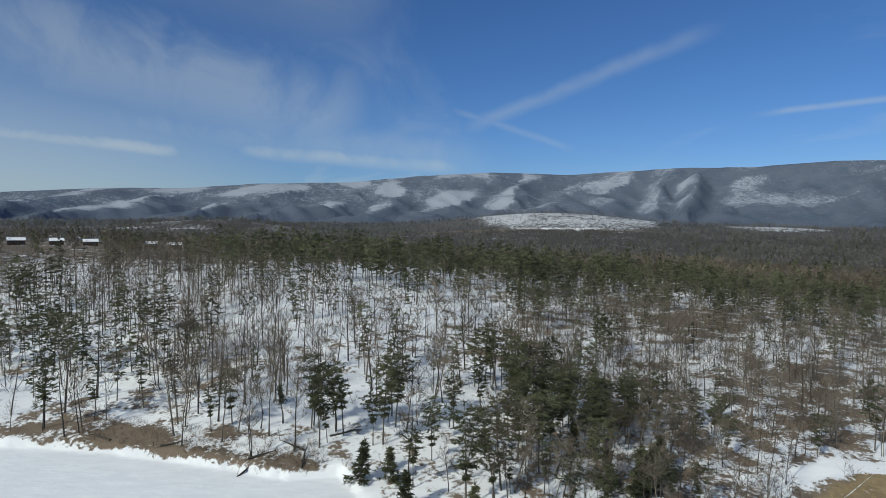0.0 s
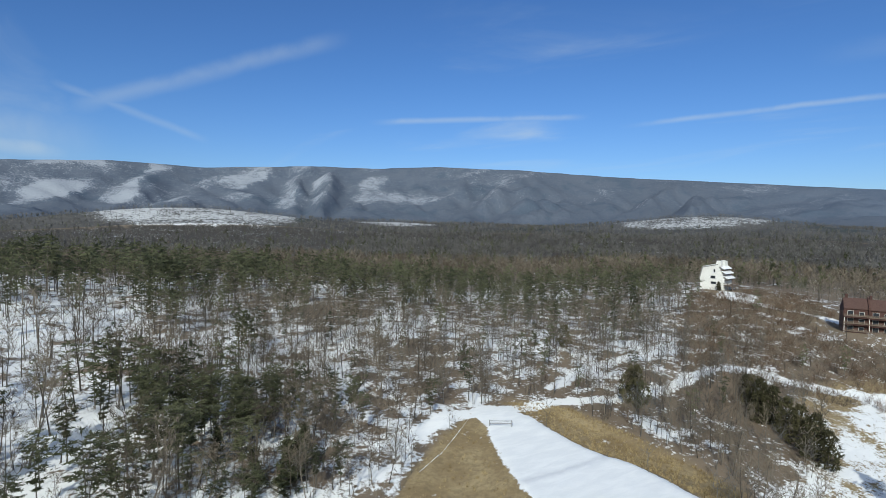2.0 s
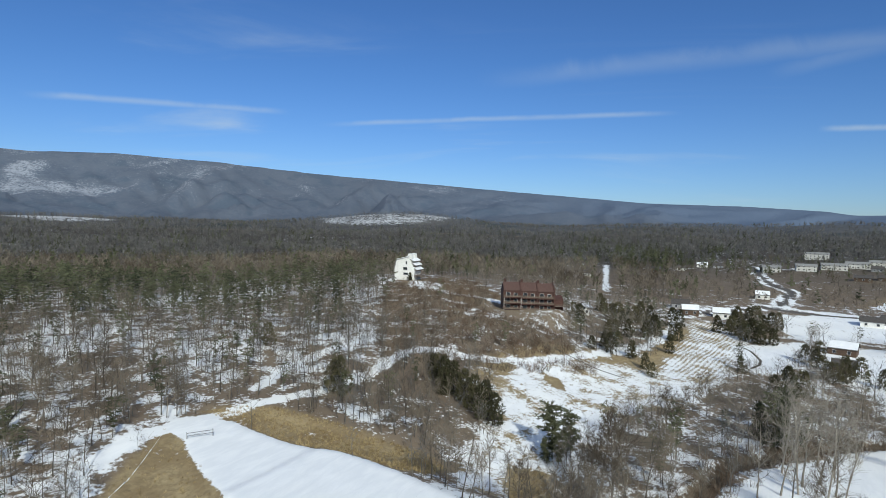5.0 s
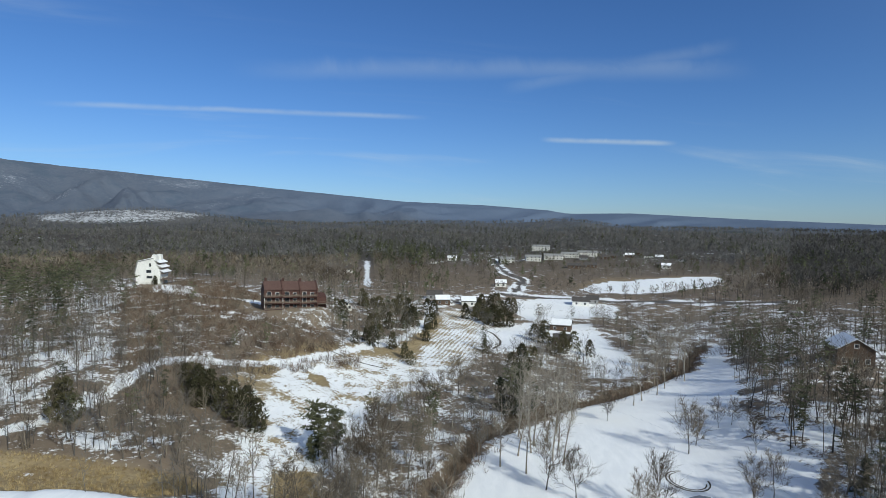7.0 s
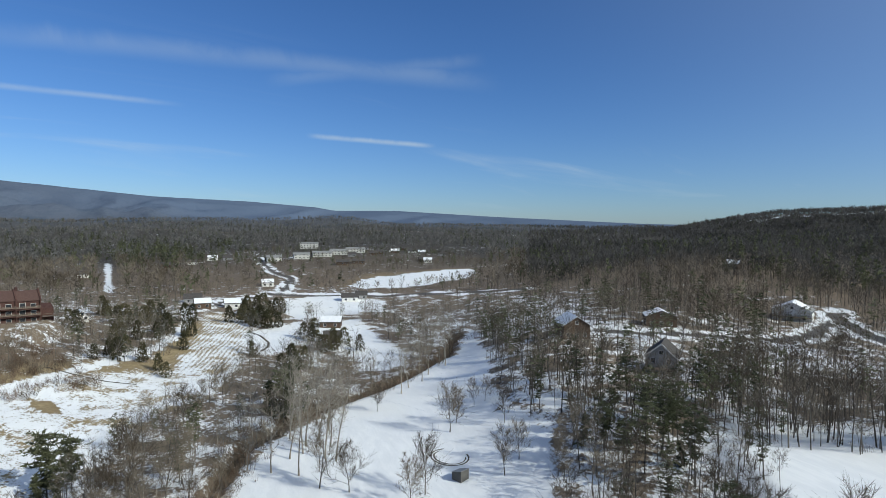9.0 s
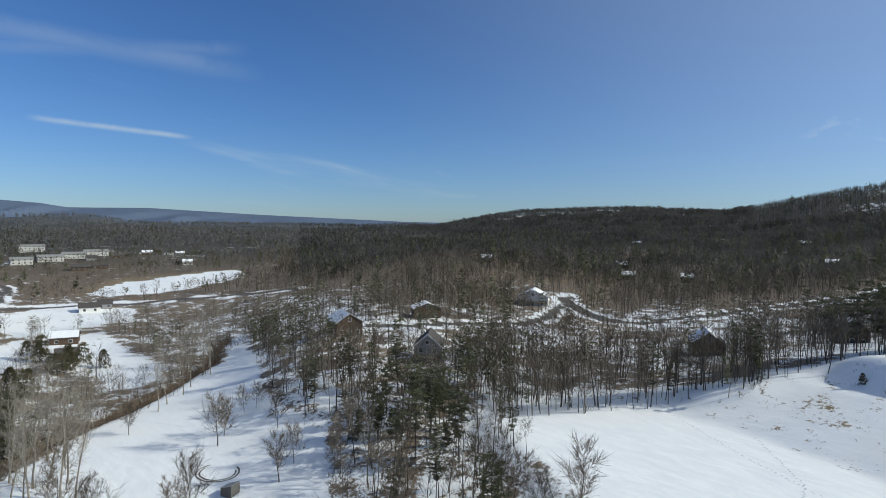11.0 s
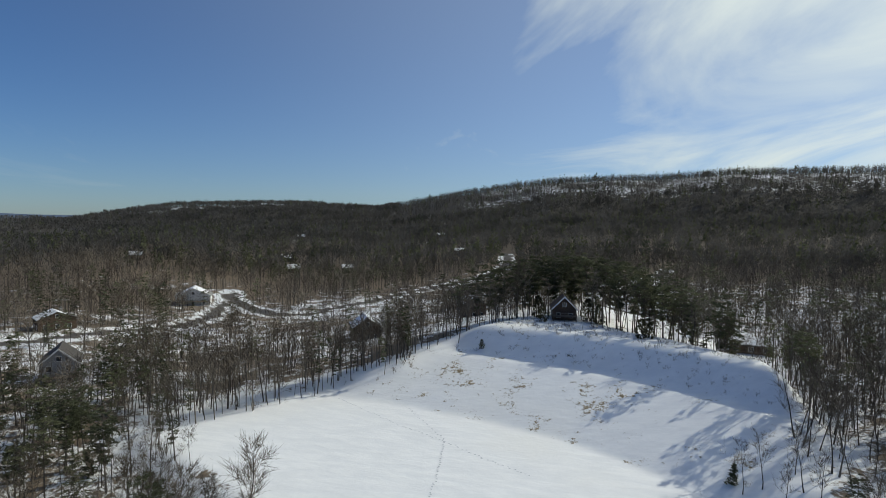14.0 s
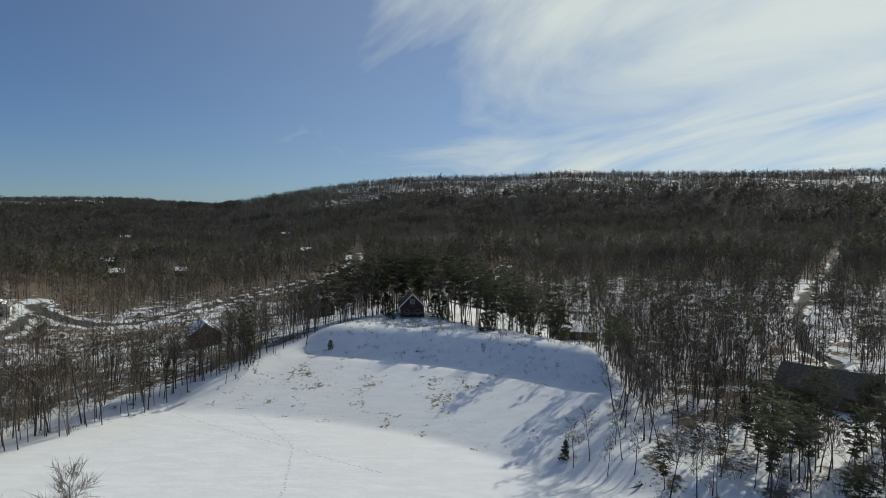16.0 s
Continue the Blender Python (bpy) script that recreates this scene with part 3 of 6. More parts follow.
        snow = snow + ((1.0 if bare < 0.4 else 0.12) - snow) * m
        road = np.maximum(road, m * (bare > 0.3))
    return np.clip(snow, 0, 1), grass, road, rows


def set_attr(mesh, name, values):
    layer = mesh.attributes.new(name, "FLOAT", "POINT")
    layer.data.foreach_set("value", np.asarray(values, np.float32))


def raw_mesh(name, verts, tris, mat, quads=None, smooth_shade=False):
    """A mesh straight from arrays of corners and triangles (or quads)."""
    mesh = bpy.data.meshes.new(name)
    faces = quads if quads is not None else tris
    per = faces.shape[1]
    mesh.vertices.add(len(verts))
    mesh.vertices.foreach_set("co", np.asarray(verts, np.float32).ravel())
    mesh.loops.add(faces.size)
    mesh.loops.foreach_set("vertex_index", faces.astype(np.int32).ravel())
    mesh.polygons.add(len(faces))
    mesh.polygons.foreach_set("loop_start", np.arange(0, faces.size, per, dtype=np.int32))
    mesh.polygons.foreach_set("use_smooth", np.full(len(faces), smooth_shade))
    mesh.materials.append(mat)
    mesh.update(calc_edges=True)
    return mesh


def build_land():
    view = np.arange(-44, 226, 0.43)
    back = np.arange(226, 316, 3.0)
    azimuths = np.radians(np.concatenate([view, back]))
    radii = np.concatenate([[0.02, 4, 12, 22, 32], np.geomspace(42, 200, 125), np.geomspace(203, 420, 40), np.geomspace(428, 1500, 62), np.linspace(1530, 4880, 72)])
    a, r = np.meshgrid(azimuths, radii)
    x, y = r * np.sin(a) + (r < 1), r * np.cos(a)
    z = height(x, y)
    na, nr = len(azimuths), len(radii)
    verts = np.stack([x.ravel(), y.ravel(), z.ravel()], 1)
    i, j = np.meshgrid(np.arange(nr - 1), np.arange(na), indexing="ij")
    k = (j + 1) % na
    quads = np.stack([i * na + j, i * na + k, (i + 1) * na + k, (i + 1) * na + j], -1).reshape(-1, 4)[:, ::-1]
    middle = np.concatenate([verts, [[0, 0, ground_at(0, 0)]]])
    mesh = raw_mesh("ground", middle, None, M_GROUND, quads=quads, smooth_shade=True)
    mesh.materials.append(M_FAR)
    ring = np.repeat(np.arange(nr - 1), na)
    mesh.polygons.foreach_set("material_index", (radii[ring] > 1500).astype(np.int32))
    snow, grass, road, rows = cover(middle[:, 0], middle[:, 1])
    rr = np.hypot(middle[:, 0], middle[:, 1])
    az = np.degrees(np.arctan2(middle[:, 0], middle[:, 1]))
    az = np.where(az < -90, az + 360, az)
    _, up, fold, west, fine = mountain(az, rr)
    # snow gathered on the sun-facing west sides, so the colour itself lightens them
    white_slope = np.interp(az, [-44, 0, 14, 30, 50, 75, 105], [0.72, 0.66, 0.56, 0.44, 0.30, 0.20, 0.08]) * smooth(up, 0.28, 0.62) * (0.38 + 0.62 * west * np.clip(0.75 + 0.8 * waves(middle[:, 0], middle[:, 1], 480, 66), 0, 1))
    knoll = np.zeros_like(rr)
    for ka, kd, rise, wide, deep in KNOLLS[:3]:
        cx, cy = polar(ka, kd)
        knoll = np.maximum(knoll, np.exp(-((middle[:, 0] - cx) ** 2 + (middle[:, 1] - cy) ** 2) / (wide * 0.8) ** 2))
    away = np.maximum(0.10 + 0.05 * waves(middle[:, 0], middle[:, 1], 600, 14) + white_slope, 0.60 * smooth(knoll, 0.2, 0.55))
    away = np.where(az > 150, 0.3, away)
    snow = np.where(rr > 1500, away, snow)
    # share of the blue haze painted into the far slopes
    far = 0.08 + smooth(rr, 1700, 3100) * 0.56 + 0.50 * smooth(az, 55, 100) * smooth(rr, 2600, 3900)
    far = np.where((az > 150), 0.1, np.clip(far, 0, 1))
    # nearer in: share of the shade-darkened litter colour
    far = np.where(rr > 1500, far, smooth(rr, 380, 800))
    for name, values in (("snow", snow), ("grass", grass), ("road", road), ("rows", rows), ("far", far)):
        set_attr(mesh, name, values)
    ob = new("ground", mesh)
    tagged(ob, "snowy valley ground with dry grass dam and wooded slopes", "ground", kind="structure")


build_land()

# ---- trees and brush ----
RNG = np.random.RandomState(7)


def unit(v):
    return v / (np.linalg.norm(v) + 1e-9)


class Shape:
    """Collects triangles."""

    def __init__(self):
        self.v, self.f, self.count = [], [], 0

    def put(self, verts, faces):
        self.v.append(np.asarray(verts, float))
        self.f.append(np.asarray(faces, int) + self.count)
        self.count += len(verts)

    def tube(self, line, radii, sides):
        """A tapered tube along a line; the last ring closes to a point."""
        line = np.asarray(line, float)
        rings = []
        for i, p in enumerate(line[:-1]):
            d = unit(line[i + 1] - line[max(i - 1, 0)])
            e = unit(np.cross(d, (0.3, 0.9, 0.1) if abs(d[2]) > 0.8 else (0, 0, 1)))
            g = np.cross(d, e)
            a = np.arange(sides) * 2 * np.pi / sides
            rings.append(p + radii[i] * (np.cos(a)[:, None] * e + np.sin(a)[:, None] * g))
        verts = np.concatenate(rings + [line[-1:]])
        faces = []
        for i in range(len(rings) - 1):
            for s in range(sides):
                a, b = i * sides + s, i * sides + (s + 1) % sides
                faces += [(a, b, b + sides), (a, b + sides, a + sides)]
        last, tip = (len(rings) - 1) * sides, len(verts) - 1
        faces += [(last + s, last + (s + 1) % sides, tip) for s in range(sides)]
        self.put(verts, faces)

    def blade(self, a, b, width, rng):
        """A thin flat sliver from a to b."""
        d = b - a
        e = unit(np.cross(d, rng.normal(size=3))) * width / 2
        self.put([a - e, a + e, b], [(0, 1, 2)])

    def tuft(self, c, size, count, rng, flat=0.6, wide=0.17):
        """A clump of small pointed leaves round c."""
        n = rng.normal(size=(count, 3)) * (1, 1, flat)
        n = n / np.linalg.norm(n, axis=1)[:, None]
        m = np.cross(n, rng.normal(size=(count, 3)))
        m = m / (np.linalg.norm(m, axis=1)[:, None] + 1e-9)
        s = size * rng.uniform(0.6, 1.2, (count, 1))
        base = c + n * s * 0.1
        verts = np.stack([base - m * s * wide, base + m * s * wide, c + n * s], 1).reshape(-1, 3)
        self.put(verts, np.arange(count * 3).reshape(-1, 3))

    def arrays(self):
        return np.concatenate(self.v), np.concatenate(self.f)


def crooked(rng, start, way, length, steps, bend, up=0.0):
    """A line that wanders as a branch does."""
    pts, p, d = [np.array(start, float)], np.array(start, float), unit(np.array(way, float))
    for _ in range(steps):
        d = unit(d + rng.normal(size=3) * bend + np.array((0, 0, up)))
        p = p + d * length / steps
        pts.append(p.copy())
    return pts


def bare_tree_shape(seed, tall=18.0, clear=0.42, spread=0.32, limbs=13, twigs=5, fine=True, thick=1.0):
    """Trunk and leafless crown of a deciduous tree."""
    rng = np.random.RandomState(seed)
    trunk, crown = Shape(), Shape()
    steps = 7 if fine else 3
    line = crooked(rng, (0, 0, -0.4), (rng.normal() * 0.05, rng.normal() * 0.05, 1), tall * 0.93, steps, 0.07, 0.12)
    base = 0.0090 * tall * thick
    radii = [base * (1 - 0.88 * (i / steps) ** 0.9) * (1.35 if i == 0 else 1) for i in range(steps)]
    trunk.tube(line, radii, 6 if fine else 3)
    line = np.array(line)
    for k in range(limbs):
        t = clear + (0.98 - clear) * (k + rng.uniform(0, 1)) / limbs
        i = min(int(t * steps), steps - 1)
        p = line[i] + (line[i + 1] - line[i]) * (t * steps - i)
        a = k * 2.4 + rng.normal() * 0.5
        reach = tall * spread * (1.15 - 0.75 * (t - clear) / (1 - clear)) * rng.uniform(0.65, 1.15)
        rise = rng.uniform(0.55, 1.25)
        limb = crooked(rng, p, (math.cos(a), math.sin(a), rise), reach, 3 if fine else 2, 0.16, 0.13)
        thin = base * 0.40 * (1.15 - t)
        crown.tube(limb, [thin, thin * 0.65, thin * 0.4][:len(limb) - 1], 3)
        limb = np.array(limb)
        for q in range(twigs):
            u = rng.uniform(0.25, 1.0)
            j = min(int(u * (len(limb) - 1)), len(limb) - 2)
            s = limb[j] + (limb[j + 1] - limb[j]) * (u * (len(limb) - 1) - j)
            d = unit(limb[j + 1] - limb[j]) + rng.normal(size=3) * 0.65 + (0, 0, 0.3)
            size = reach * rng.uniform(0.28, 0.55)
            if fine:
                tip = s + unit(d + rng.normal(size=3) * 0.15) * size
                crown.tube([s, tip], [0.032], 3)
                for end in range(5):
                    o = s + (tip - s) * rng.uniform(0.15, 1.0)
                    crown.blade(o, o + (unit(d) + rng.normal(size=3) * 0.75 + (0, 0, 0.3)) * size * 0.5, 0.065, rng)
            else:
                for end in range(2):
                    crown.blade(s, s + (unit(d) + rng.normal(size=3) * 0.35) * size * 1.3, 0.10, rng)
    return trunk.arrays(), crown.arrays()


def pine_shape(seed, tall=17.0, clear=0.40, spread=0.20, whorls=13, per=6, tuft=0.9, count=9, fine=True):
    """Trunk, and a ragged crown of needle tufts on whorled branches."""
    rng = np.random.RandomState(seed)
    trunk, crown = Shape(), Shape()
    steps = 6 if fine else 3
    line = np.array(crooked(rng, (0, 0, -0.4), (rng.normal() * 0.03, rng.normal() * 0.03, 1), tall * 0.98, steps, 0.03, 0.1))
    base = 0.0105 * tall
    trunk.tube(line, [base * (1 - 0.9 * i / steps) for i in range(steps)], 6 if fine else 3)
    for k in range(whorls):
        t = clear + (0.97 - clear) * (k + rng.uniform(-0.2, 0.4)) / whorls
        t = min(max(t, 0.03), 0.97)
        i = min(int(t * steps), steps - 1)
        p = line[i] + (line[i + 1] - line[i]) * (t * steps - i)
        shape = math.sin(math.pi * min(1.0, 0.22 + 0.80 * (1 - t) / (1 - clear))) ** 0.7 if clear > 0.2 else (1.03 - t)
        for b in range(per):
            a = rng.uniform(0, 6.28)
            reach = tall * spread * max(shape, 0.18) * rng.uniform(0.45, 1.2)
            tip = p + np.array((math.cos(a) * reach, math.sin(a) * reach, reach * rng.uniform(-0.10, 0.28)))
            if fine:
                trunk.tube([p, tip], [0.035, 0.02], 3)
            for q in range(4 if fine else 1):
                c = p + (tip - p) * (rng.uniform(0.3, 1.05) if fine else rng.uniform(0.5, 0.9)) + rng.normal(size=3) * 0.14 * tuft
                crown.tuft(c, tuft * rng.uniform(0.7, 1.25), count, rng, 0.32, 0.14 if fine else 0.17)
    crown.tuft(line[-1] - (0, 0, 0.3), tuft * 0.9, count * 2, rng, 1.2, 0.14 if fine else 0.17)
    return trunk.arrays(), crown.arrays()


def cedar_shape(seed, tall=9.0, wide=0.2, count=420):
    """A dense column of small leaf tufts down to the ground."""
    rng = np.random.RandomState(seed)
    trunk, crown = Shape(), Shape()
    trunk.tube([(0, 0, -0.3), (0, 0, tall * 0.5), (0, 0, tall * 0.95)], [0.14, 0.08], 5)
    lean = rng.uniform(0, 6.28, 5)
    for _ in range(count // 4):
        t = rng.uniform(0.03, 1.0)
        a = rng.uniform(0, 6.28)
        lump = 1 + 0.25 * math.sin(a * 3 + lean[0] + t * 5) + 0.15 * math.sin(a * 5 + t * 9 + lean[1])
        r = tall * wide * lump * (min(1.0, 0.55 + t * 2.2) * (1 - t) ** 0.42 + 0.03) * rng.uniform(0.7, 1.0)
        crown.tuft(np.array((math.cos(a) * r, math.sin(a) * r, t * tall)), 0.8, 6, rng, 1.2)
    return trunk.arrays(), crown.arrays()


def shrub_shape(seed, tall=2.4, stems=9, twigs=4, width=0.05):
    """A thicket of bare stems."""
    rng = np.random.RandomState(seed)
    s = Shape()
    for _ in range(stems):
        a = rng.uniform(0, 6.28)
        p = np.array((math.cos(a), math.sin(a), 0)) * rng.uniform(0, 0.35) * tall
        d = np.array((math.cos(a) * rng.uniform(0.1, 0.7), math.sin(a) * rng.uniform(0.1, 0.7), 1))
        length = tall * rng.uniform(0.6, 1.1)
        q = p + unit(d) * length
        s.blade(p - (0, 0, 0.2), q, width * 1.3, rng)
        for _ in range(twigs):
            o = p + (q - p) * rng.uniform(0.2, 0.85)
            s.blade(o, o + (unit(d) + rng.normal(size=3) * 0.6) * length * rng.uniform(0.25, 0.5), width, rng)
    return s.arrays()


def scatter(name, shape, spots, mat, lean=0.04):
    """One object of many plants: spots are x, y, z, size, tint."""
    if not len(spots):
        return None
    v, f = shape
    spots = np.asarray(spots, float)
    n = len(spots)
    a = RNG.uniform(0, 6.28, n)
    c, s = np.cos(a)[:, None], np.sin(a)[:, None]
    tilt = RNG.normal(size=(n, 2)) * lean
    x = (v[:, 0] * c - v[:, 1] * s) + v[:, 2] * tilt[:, :1]
    y = (v[:, 0] * s + v[:, 1] * c) + v[:, 2] * tilt[:, 1:]
    z = np.broadcast_to(v[:, 2], x.shape)
    size = spots[:, 3:4]
    verts = np.stack([x * size + spots[:, :1], y * size + spots[:, 1:2], z * size + spots[:, 2:3]], -1).reshape(-1, 3)
    faces = (f[None] + (np.arange(n) * len(v))[:, None, None]).reshape(-1, 3)
    mesh = raw_mesh(name, verts, faces, mat)
    set_attr(mesh, "tint", np.repeat(spots[:, 4], len(v)))
    return mesh


def stuff(name, parts, label, category):
    """Joins meshes into one object of countless plants."""
    meshes = [m for m in parts if m is not None]
    bm_v, bm_f, mats, index, tint, count = [], [], [], [], [], 0
    for mesh in meshes:
        v = np.empty(len(mesh.vertices) * 3, np.float32)
        mesh.vertices.foreach_get("co", v)
        f = np.empty(len(mesh.loops), np.int32)
        mesh.loops.foreach_get("vertex_index", f)
        t = np.empty(len(mesh.vertices), np.float32)
        mesh.attributes["tint"].data.foreach_get("value", t)
        mat = mesh.materials[0]
        if mat not in mats:
            mats.append(mat)
        bm_v.append(v.reshape(-1, 3)), bm_f.append(f.reshape(-1, 3) + count), tint.append(t)
        index.append(np.full(len(f) // 3, mats.index(mat), np.int32))
        count += len(v) // 3
    joined = raw_mesh(name, np.concatenate(bm_v), np.concatenate(bm_f), mats[0])
    for mat in mats[1:]:
        joined.materials.append(mat)
    joined.polygons.foreach_set("material_index", np.concatenate(index))
    set_attr(joined, "tint", np.concatenate(tint))
    for mesh in meshes:
        bpy.data.meshes.remove(mesh)
    return tagged(new(name, joined), label, category, kind="stuff")


HOUSE_SPOTS = [(256, 147, 13), (230, 76, 18), (129, -111, 9), (169, -107, 9), (179, -152, 9), (187, -231, 16), (11, -170, 8), (-41, -181, 7), (-75, -113, 12), (75, -175, 8), (47, -210, 8), (269, 59, 9), (211, -363, 10), (178, -381, 8)]
FAR_HOUSES = [(612, -62), (634, -86), (660, -108), (694, -134), (790, -90), (600, -34), (591, -193), (284, -43), (560, -96), (570, -112), (617, -204), (364, -67), (340, 3), (247, -38), (352, 20), (306, -739), (290, -304), (250, -420), (120, -480), (350, -620), (200, -700), (758, -1213), (730, -1200), (785, -1215), (860, -1090), (905, -1060)]
HILLTOP = [(-309, 418), (-289, 432), (-271, 444), (-252, 500), (-235, 508)]


def open_ground(x, y, margin=1.5):
    """True where no forest tree stands."""
    bare = np.zeros(np.shape(x), bool)
    for ring in (CREST_SNOW, GRASS_EAST, GRASS_WEST, FIELD, MEADOW, SPILLWAY, SHORE, BANK, POND, YARD_A, YARD_B, YARD_C, CLEARED, GRASS_SPOT):
        bare |= area(x, y, ring) > -margin
    for half, _, line in TRACKS:
        bare |= line_distance(x, y, line)[0] < half + (1.6 if _ > 0.3 else 5.0 if line[0][0] == 390 else 0.6)
    bare |= line_distance(x, y, DITCH)[0] < 2.0
    # trees on the camera's side of each road are thinned, so the camera sees it
    for half, share, line in TRACKS[4:9]:
        for ahead in range(8, 73 if line[-1] == (80, -480) else 41, 8):
            k = 1 + ahead / (np.hypot(x, y) + 1e-6)
            bare |= (line_distance(x * k, y * k, line)[0] < half + 2.5) & (np.sin(x * 1.7 + y * 2.3) > -0.7)
    for hx, hy, hr in HOUSE_SPOTS:
        bare |= np.hypot(x - hx, y - hy) < hr
        # trees are cleared along the camera's line of sight to each house
        d = math.hypot(hx, hy)
        along, across = (x * hx + y * hy) / d - d, (x * hy - y * hx) / d
        bare |= (along < 0) & (along > -(34 if hx == -41 else VIEW_GAP)) & (np.abs(across) < hr * 0.65)
    # the same camera sight lines for the far and the hilltop houses
    for hx, hy in FAR_HOUSES:
        d = math.hypot(hx, hy)
        along, across = (x * hx + y * hy) / d - d, (x * hy - y * hx) / d
        bare |= (along < 8) & (along > -24) & (np.abs(across) < 8)
    for hx, hy in HILLTOP:
        d = math.hypot(hx, hy)
        along, across = (x * hx + y * hy) / d - d, (x * hy - y * hx) / d
        bare |= (along < 10) & (along > -190) & (np.abs(across) < 8)
    return bare


VIEW_GAP = 18


def sow(rng, n, r0, r1, az0=-44.0, az1=224.0, power=0.5, margin=1.5):
    """Random places between two distances, thinned on open ground. power 0.5: even over the plan; lower: denser near."""
    u = rng.uniform(0, 1, n)
    r = np.sqrt(r0 ** 2 + (r1 ** 2 - r0 ** 2) * u) if power > 0 else r0 * (r1 / r0) ** u
    a = np.radians(rng.uniform(az0, az1, n))
    x, y = r * np.sin(a), r * np.cos(a)
    keep = ~open_ground(x, y, margin)
    return x[keep], y[keep]


def degrees_of(x, y):
    az = np.degrees(np.arctan2(x, y))
    return np.where(az < -90, az + 360, az)


def pine_share(x, y):
    """How much of the wood is evergreen, by place."""
    az, r = degrees_of(x, y), np.hypot(x, y)
    clump = np.clip(waves(x, y, 48, 21) - 0.35, 0, 1)
    share = 0.02 + 0.35 * clump * (1 - 0.95 * smooth(az, -26, -20) * (1 - smooth(az, 1, 6)) * (1 - smooth(r, 200, 240)))
    share += 1.7 * np.exp(-((r - 285) / 62) ** 2) * smooth(az, -26, -8) * (1 - smooth(az, 48, 58))
    share += 0.9 * clump * np.exp(-((r - 190) / 60) ** 2) * smooth(az, 2, 12) * (1 - smooth(az, 45, 60))
    share += 0.8 * np.exp(-((az + 33) / 8) ** 2 - ((r - 165) / 40) ** 2)
    share += 1.0 * np.exp(-((az - 9) / 15) ** 2 - ((r - 108) / 24) ** 2)
    share += 0.17 * smooth(az, 111, 115) * (1 - smooth(az, 124, 150)) * (r < 330)
    share += 0.22 * np.exp(-((az - 130) / 10) ** 2 - ((r - 118) / 26) ** 2)
    share += 0.10 * smooth(az, 150, 165) * np.exp(-((r - 260) / 70) ** 2)
    share += 0.25 * smooth(az, 203, 210) * (r < 140)
    share += 0.45 * np.exp(-((az - 84) / 8) ** 2 - ((r - 275) / 60) ** 2)
    share = np.where((r > 930) & (az > 130), 0.04, share)
    share = np.where((r > 330) & ((r <= 930) | (az <= 130)), 0.05 + 0.35 * np.clip(waves(x, y, 160, 22) - 0.15, 0, 1), share)
    share += 0.40 * np.exp(-((r - 250) / 60) ** 2) * smooth(az, 25, 35) * (1 - smooth(az, 58, 66))
    share += 0.55 * np.exp(-((az - 60) / 9) ** 2 - ((r - 335) / 38) ** 2)
    share += 0.60 * np.exp(-((az - 84) / 6) ** 2 - ((r - 760) / 200) ** 2) + 0.45 * np.exp(-((az - 89) / 3) ** 2 - ((r - 600) / 60) ** 2)
    share += 0.05 * smooth(az, 125, 140) * smooth(r, 210, 330) * (r < 950) * np.clip(0.6 + waves(x, y, 90, 23), 0, 2)
    return np.clip(share, 0.0, 0.92)


def tree_thing(name, trunk_mesh, crown_mesh, x, y, size, turn, label, category, group, lean=(0, 0)):
    """A single tree: an empty at its foot with trunk and crown."""
    root = new(name)
    root.empty_display_size = 0.5
    root.matrix_world = pose(x, y, ground_at(x, y) - 0.05, lean[0], lean[1], turn) @ Matrix.Scale(size, 4)
    for part_name, mesh in (("trunk", trunk_mesh), ("crown", crown_mesh)):
        ob = new(part_name, mesh)
        ob.parent = root
    return tagged(root, label, category, group)


def tinted_mesh(name, shape, mat, tint):
    mesh = raw_mesh(name, *shape, mat)
    set_attr(mesh, "tint", np.full(len(shape[0]), tint))
    return mesh


KINDS = {}


def kind_of_tree(key, shapes, bark, leaf):
    KINDS[key] = [(tinted_mesh("trunk", t, bark, RNG.uniform(0, 1)), tinted_mesh("crown", c, leaf, RNG.uniform(0, 1))) for t, c in shapes]


kind_of_tree("wood", [bare_tree_shape(i, 18, 0.30 + 0.06 * (i % 4), 0.23 + 0.03 * (i % 4), 15, 7) for i in range(9)], M_BARK, M_TWIG)
kind_of_tree("open", [bare_tree_shape(40 + i, 14, 0.16, 0.40, 20, 12, thick=1.15) for i in range(5)], M_BARK, M_TWIG)
kind_of_tree("pale", [bare_tree_shape(60 + i, 20, 0.26, 0.24, 15, 6) for i in range(4)], M_PALE, M_PALE)
kind_of_tree("pine", [pine_shape(80 + i, 16.5, 0.30 + 0.07 * (i % 3), 0.20 + 0.03 * (i % 2), 9, 6, 0.8, 8) for i in range(6)], M_BARK, M_NEEDLE)
kind_of_tree("young", [pine_shape(90 + i, 9, 0.05, 0.32, 10, 5, 1.0, 8) for i in range(4)], M_BARK, M_NEEDLE)
kind_of_tree("airy", [pine_shape(110 + i, 13, 0.21, 0.25, 12, 6, 0.95, 8) for i in range(2)], M_BARK, M_NEEDLE)
kind_of_tree("cedar", [cedar_shape(100 + i, 8, 0.29 + 0.03 * i, 900) for i in range(4)], M_BARK, M_CEDAR)
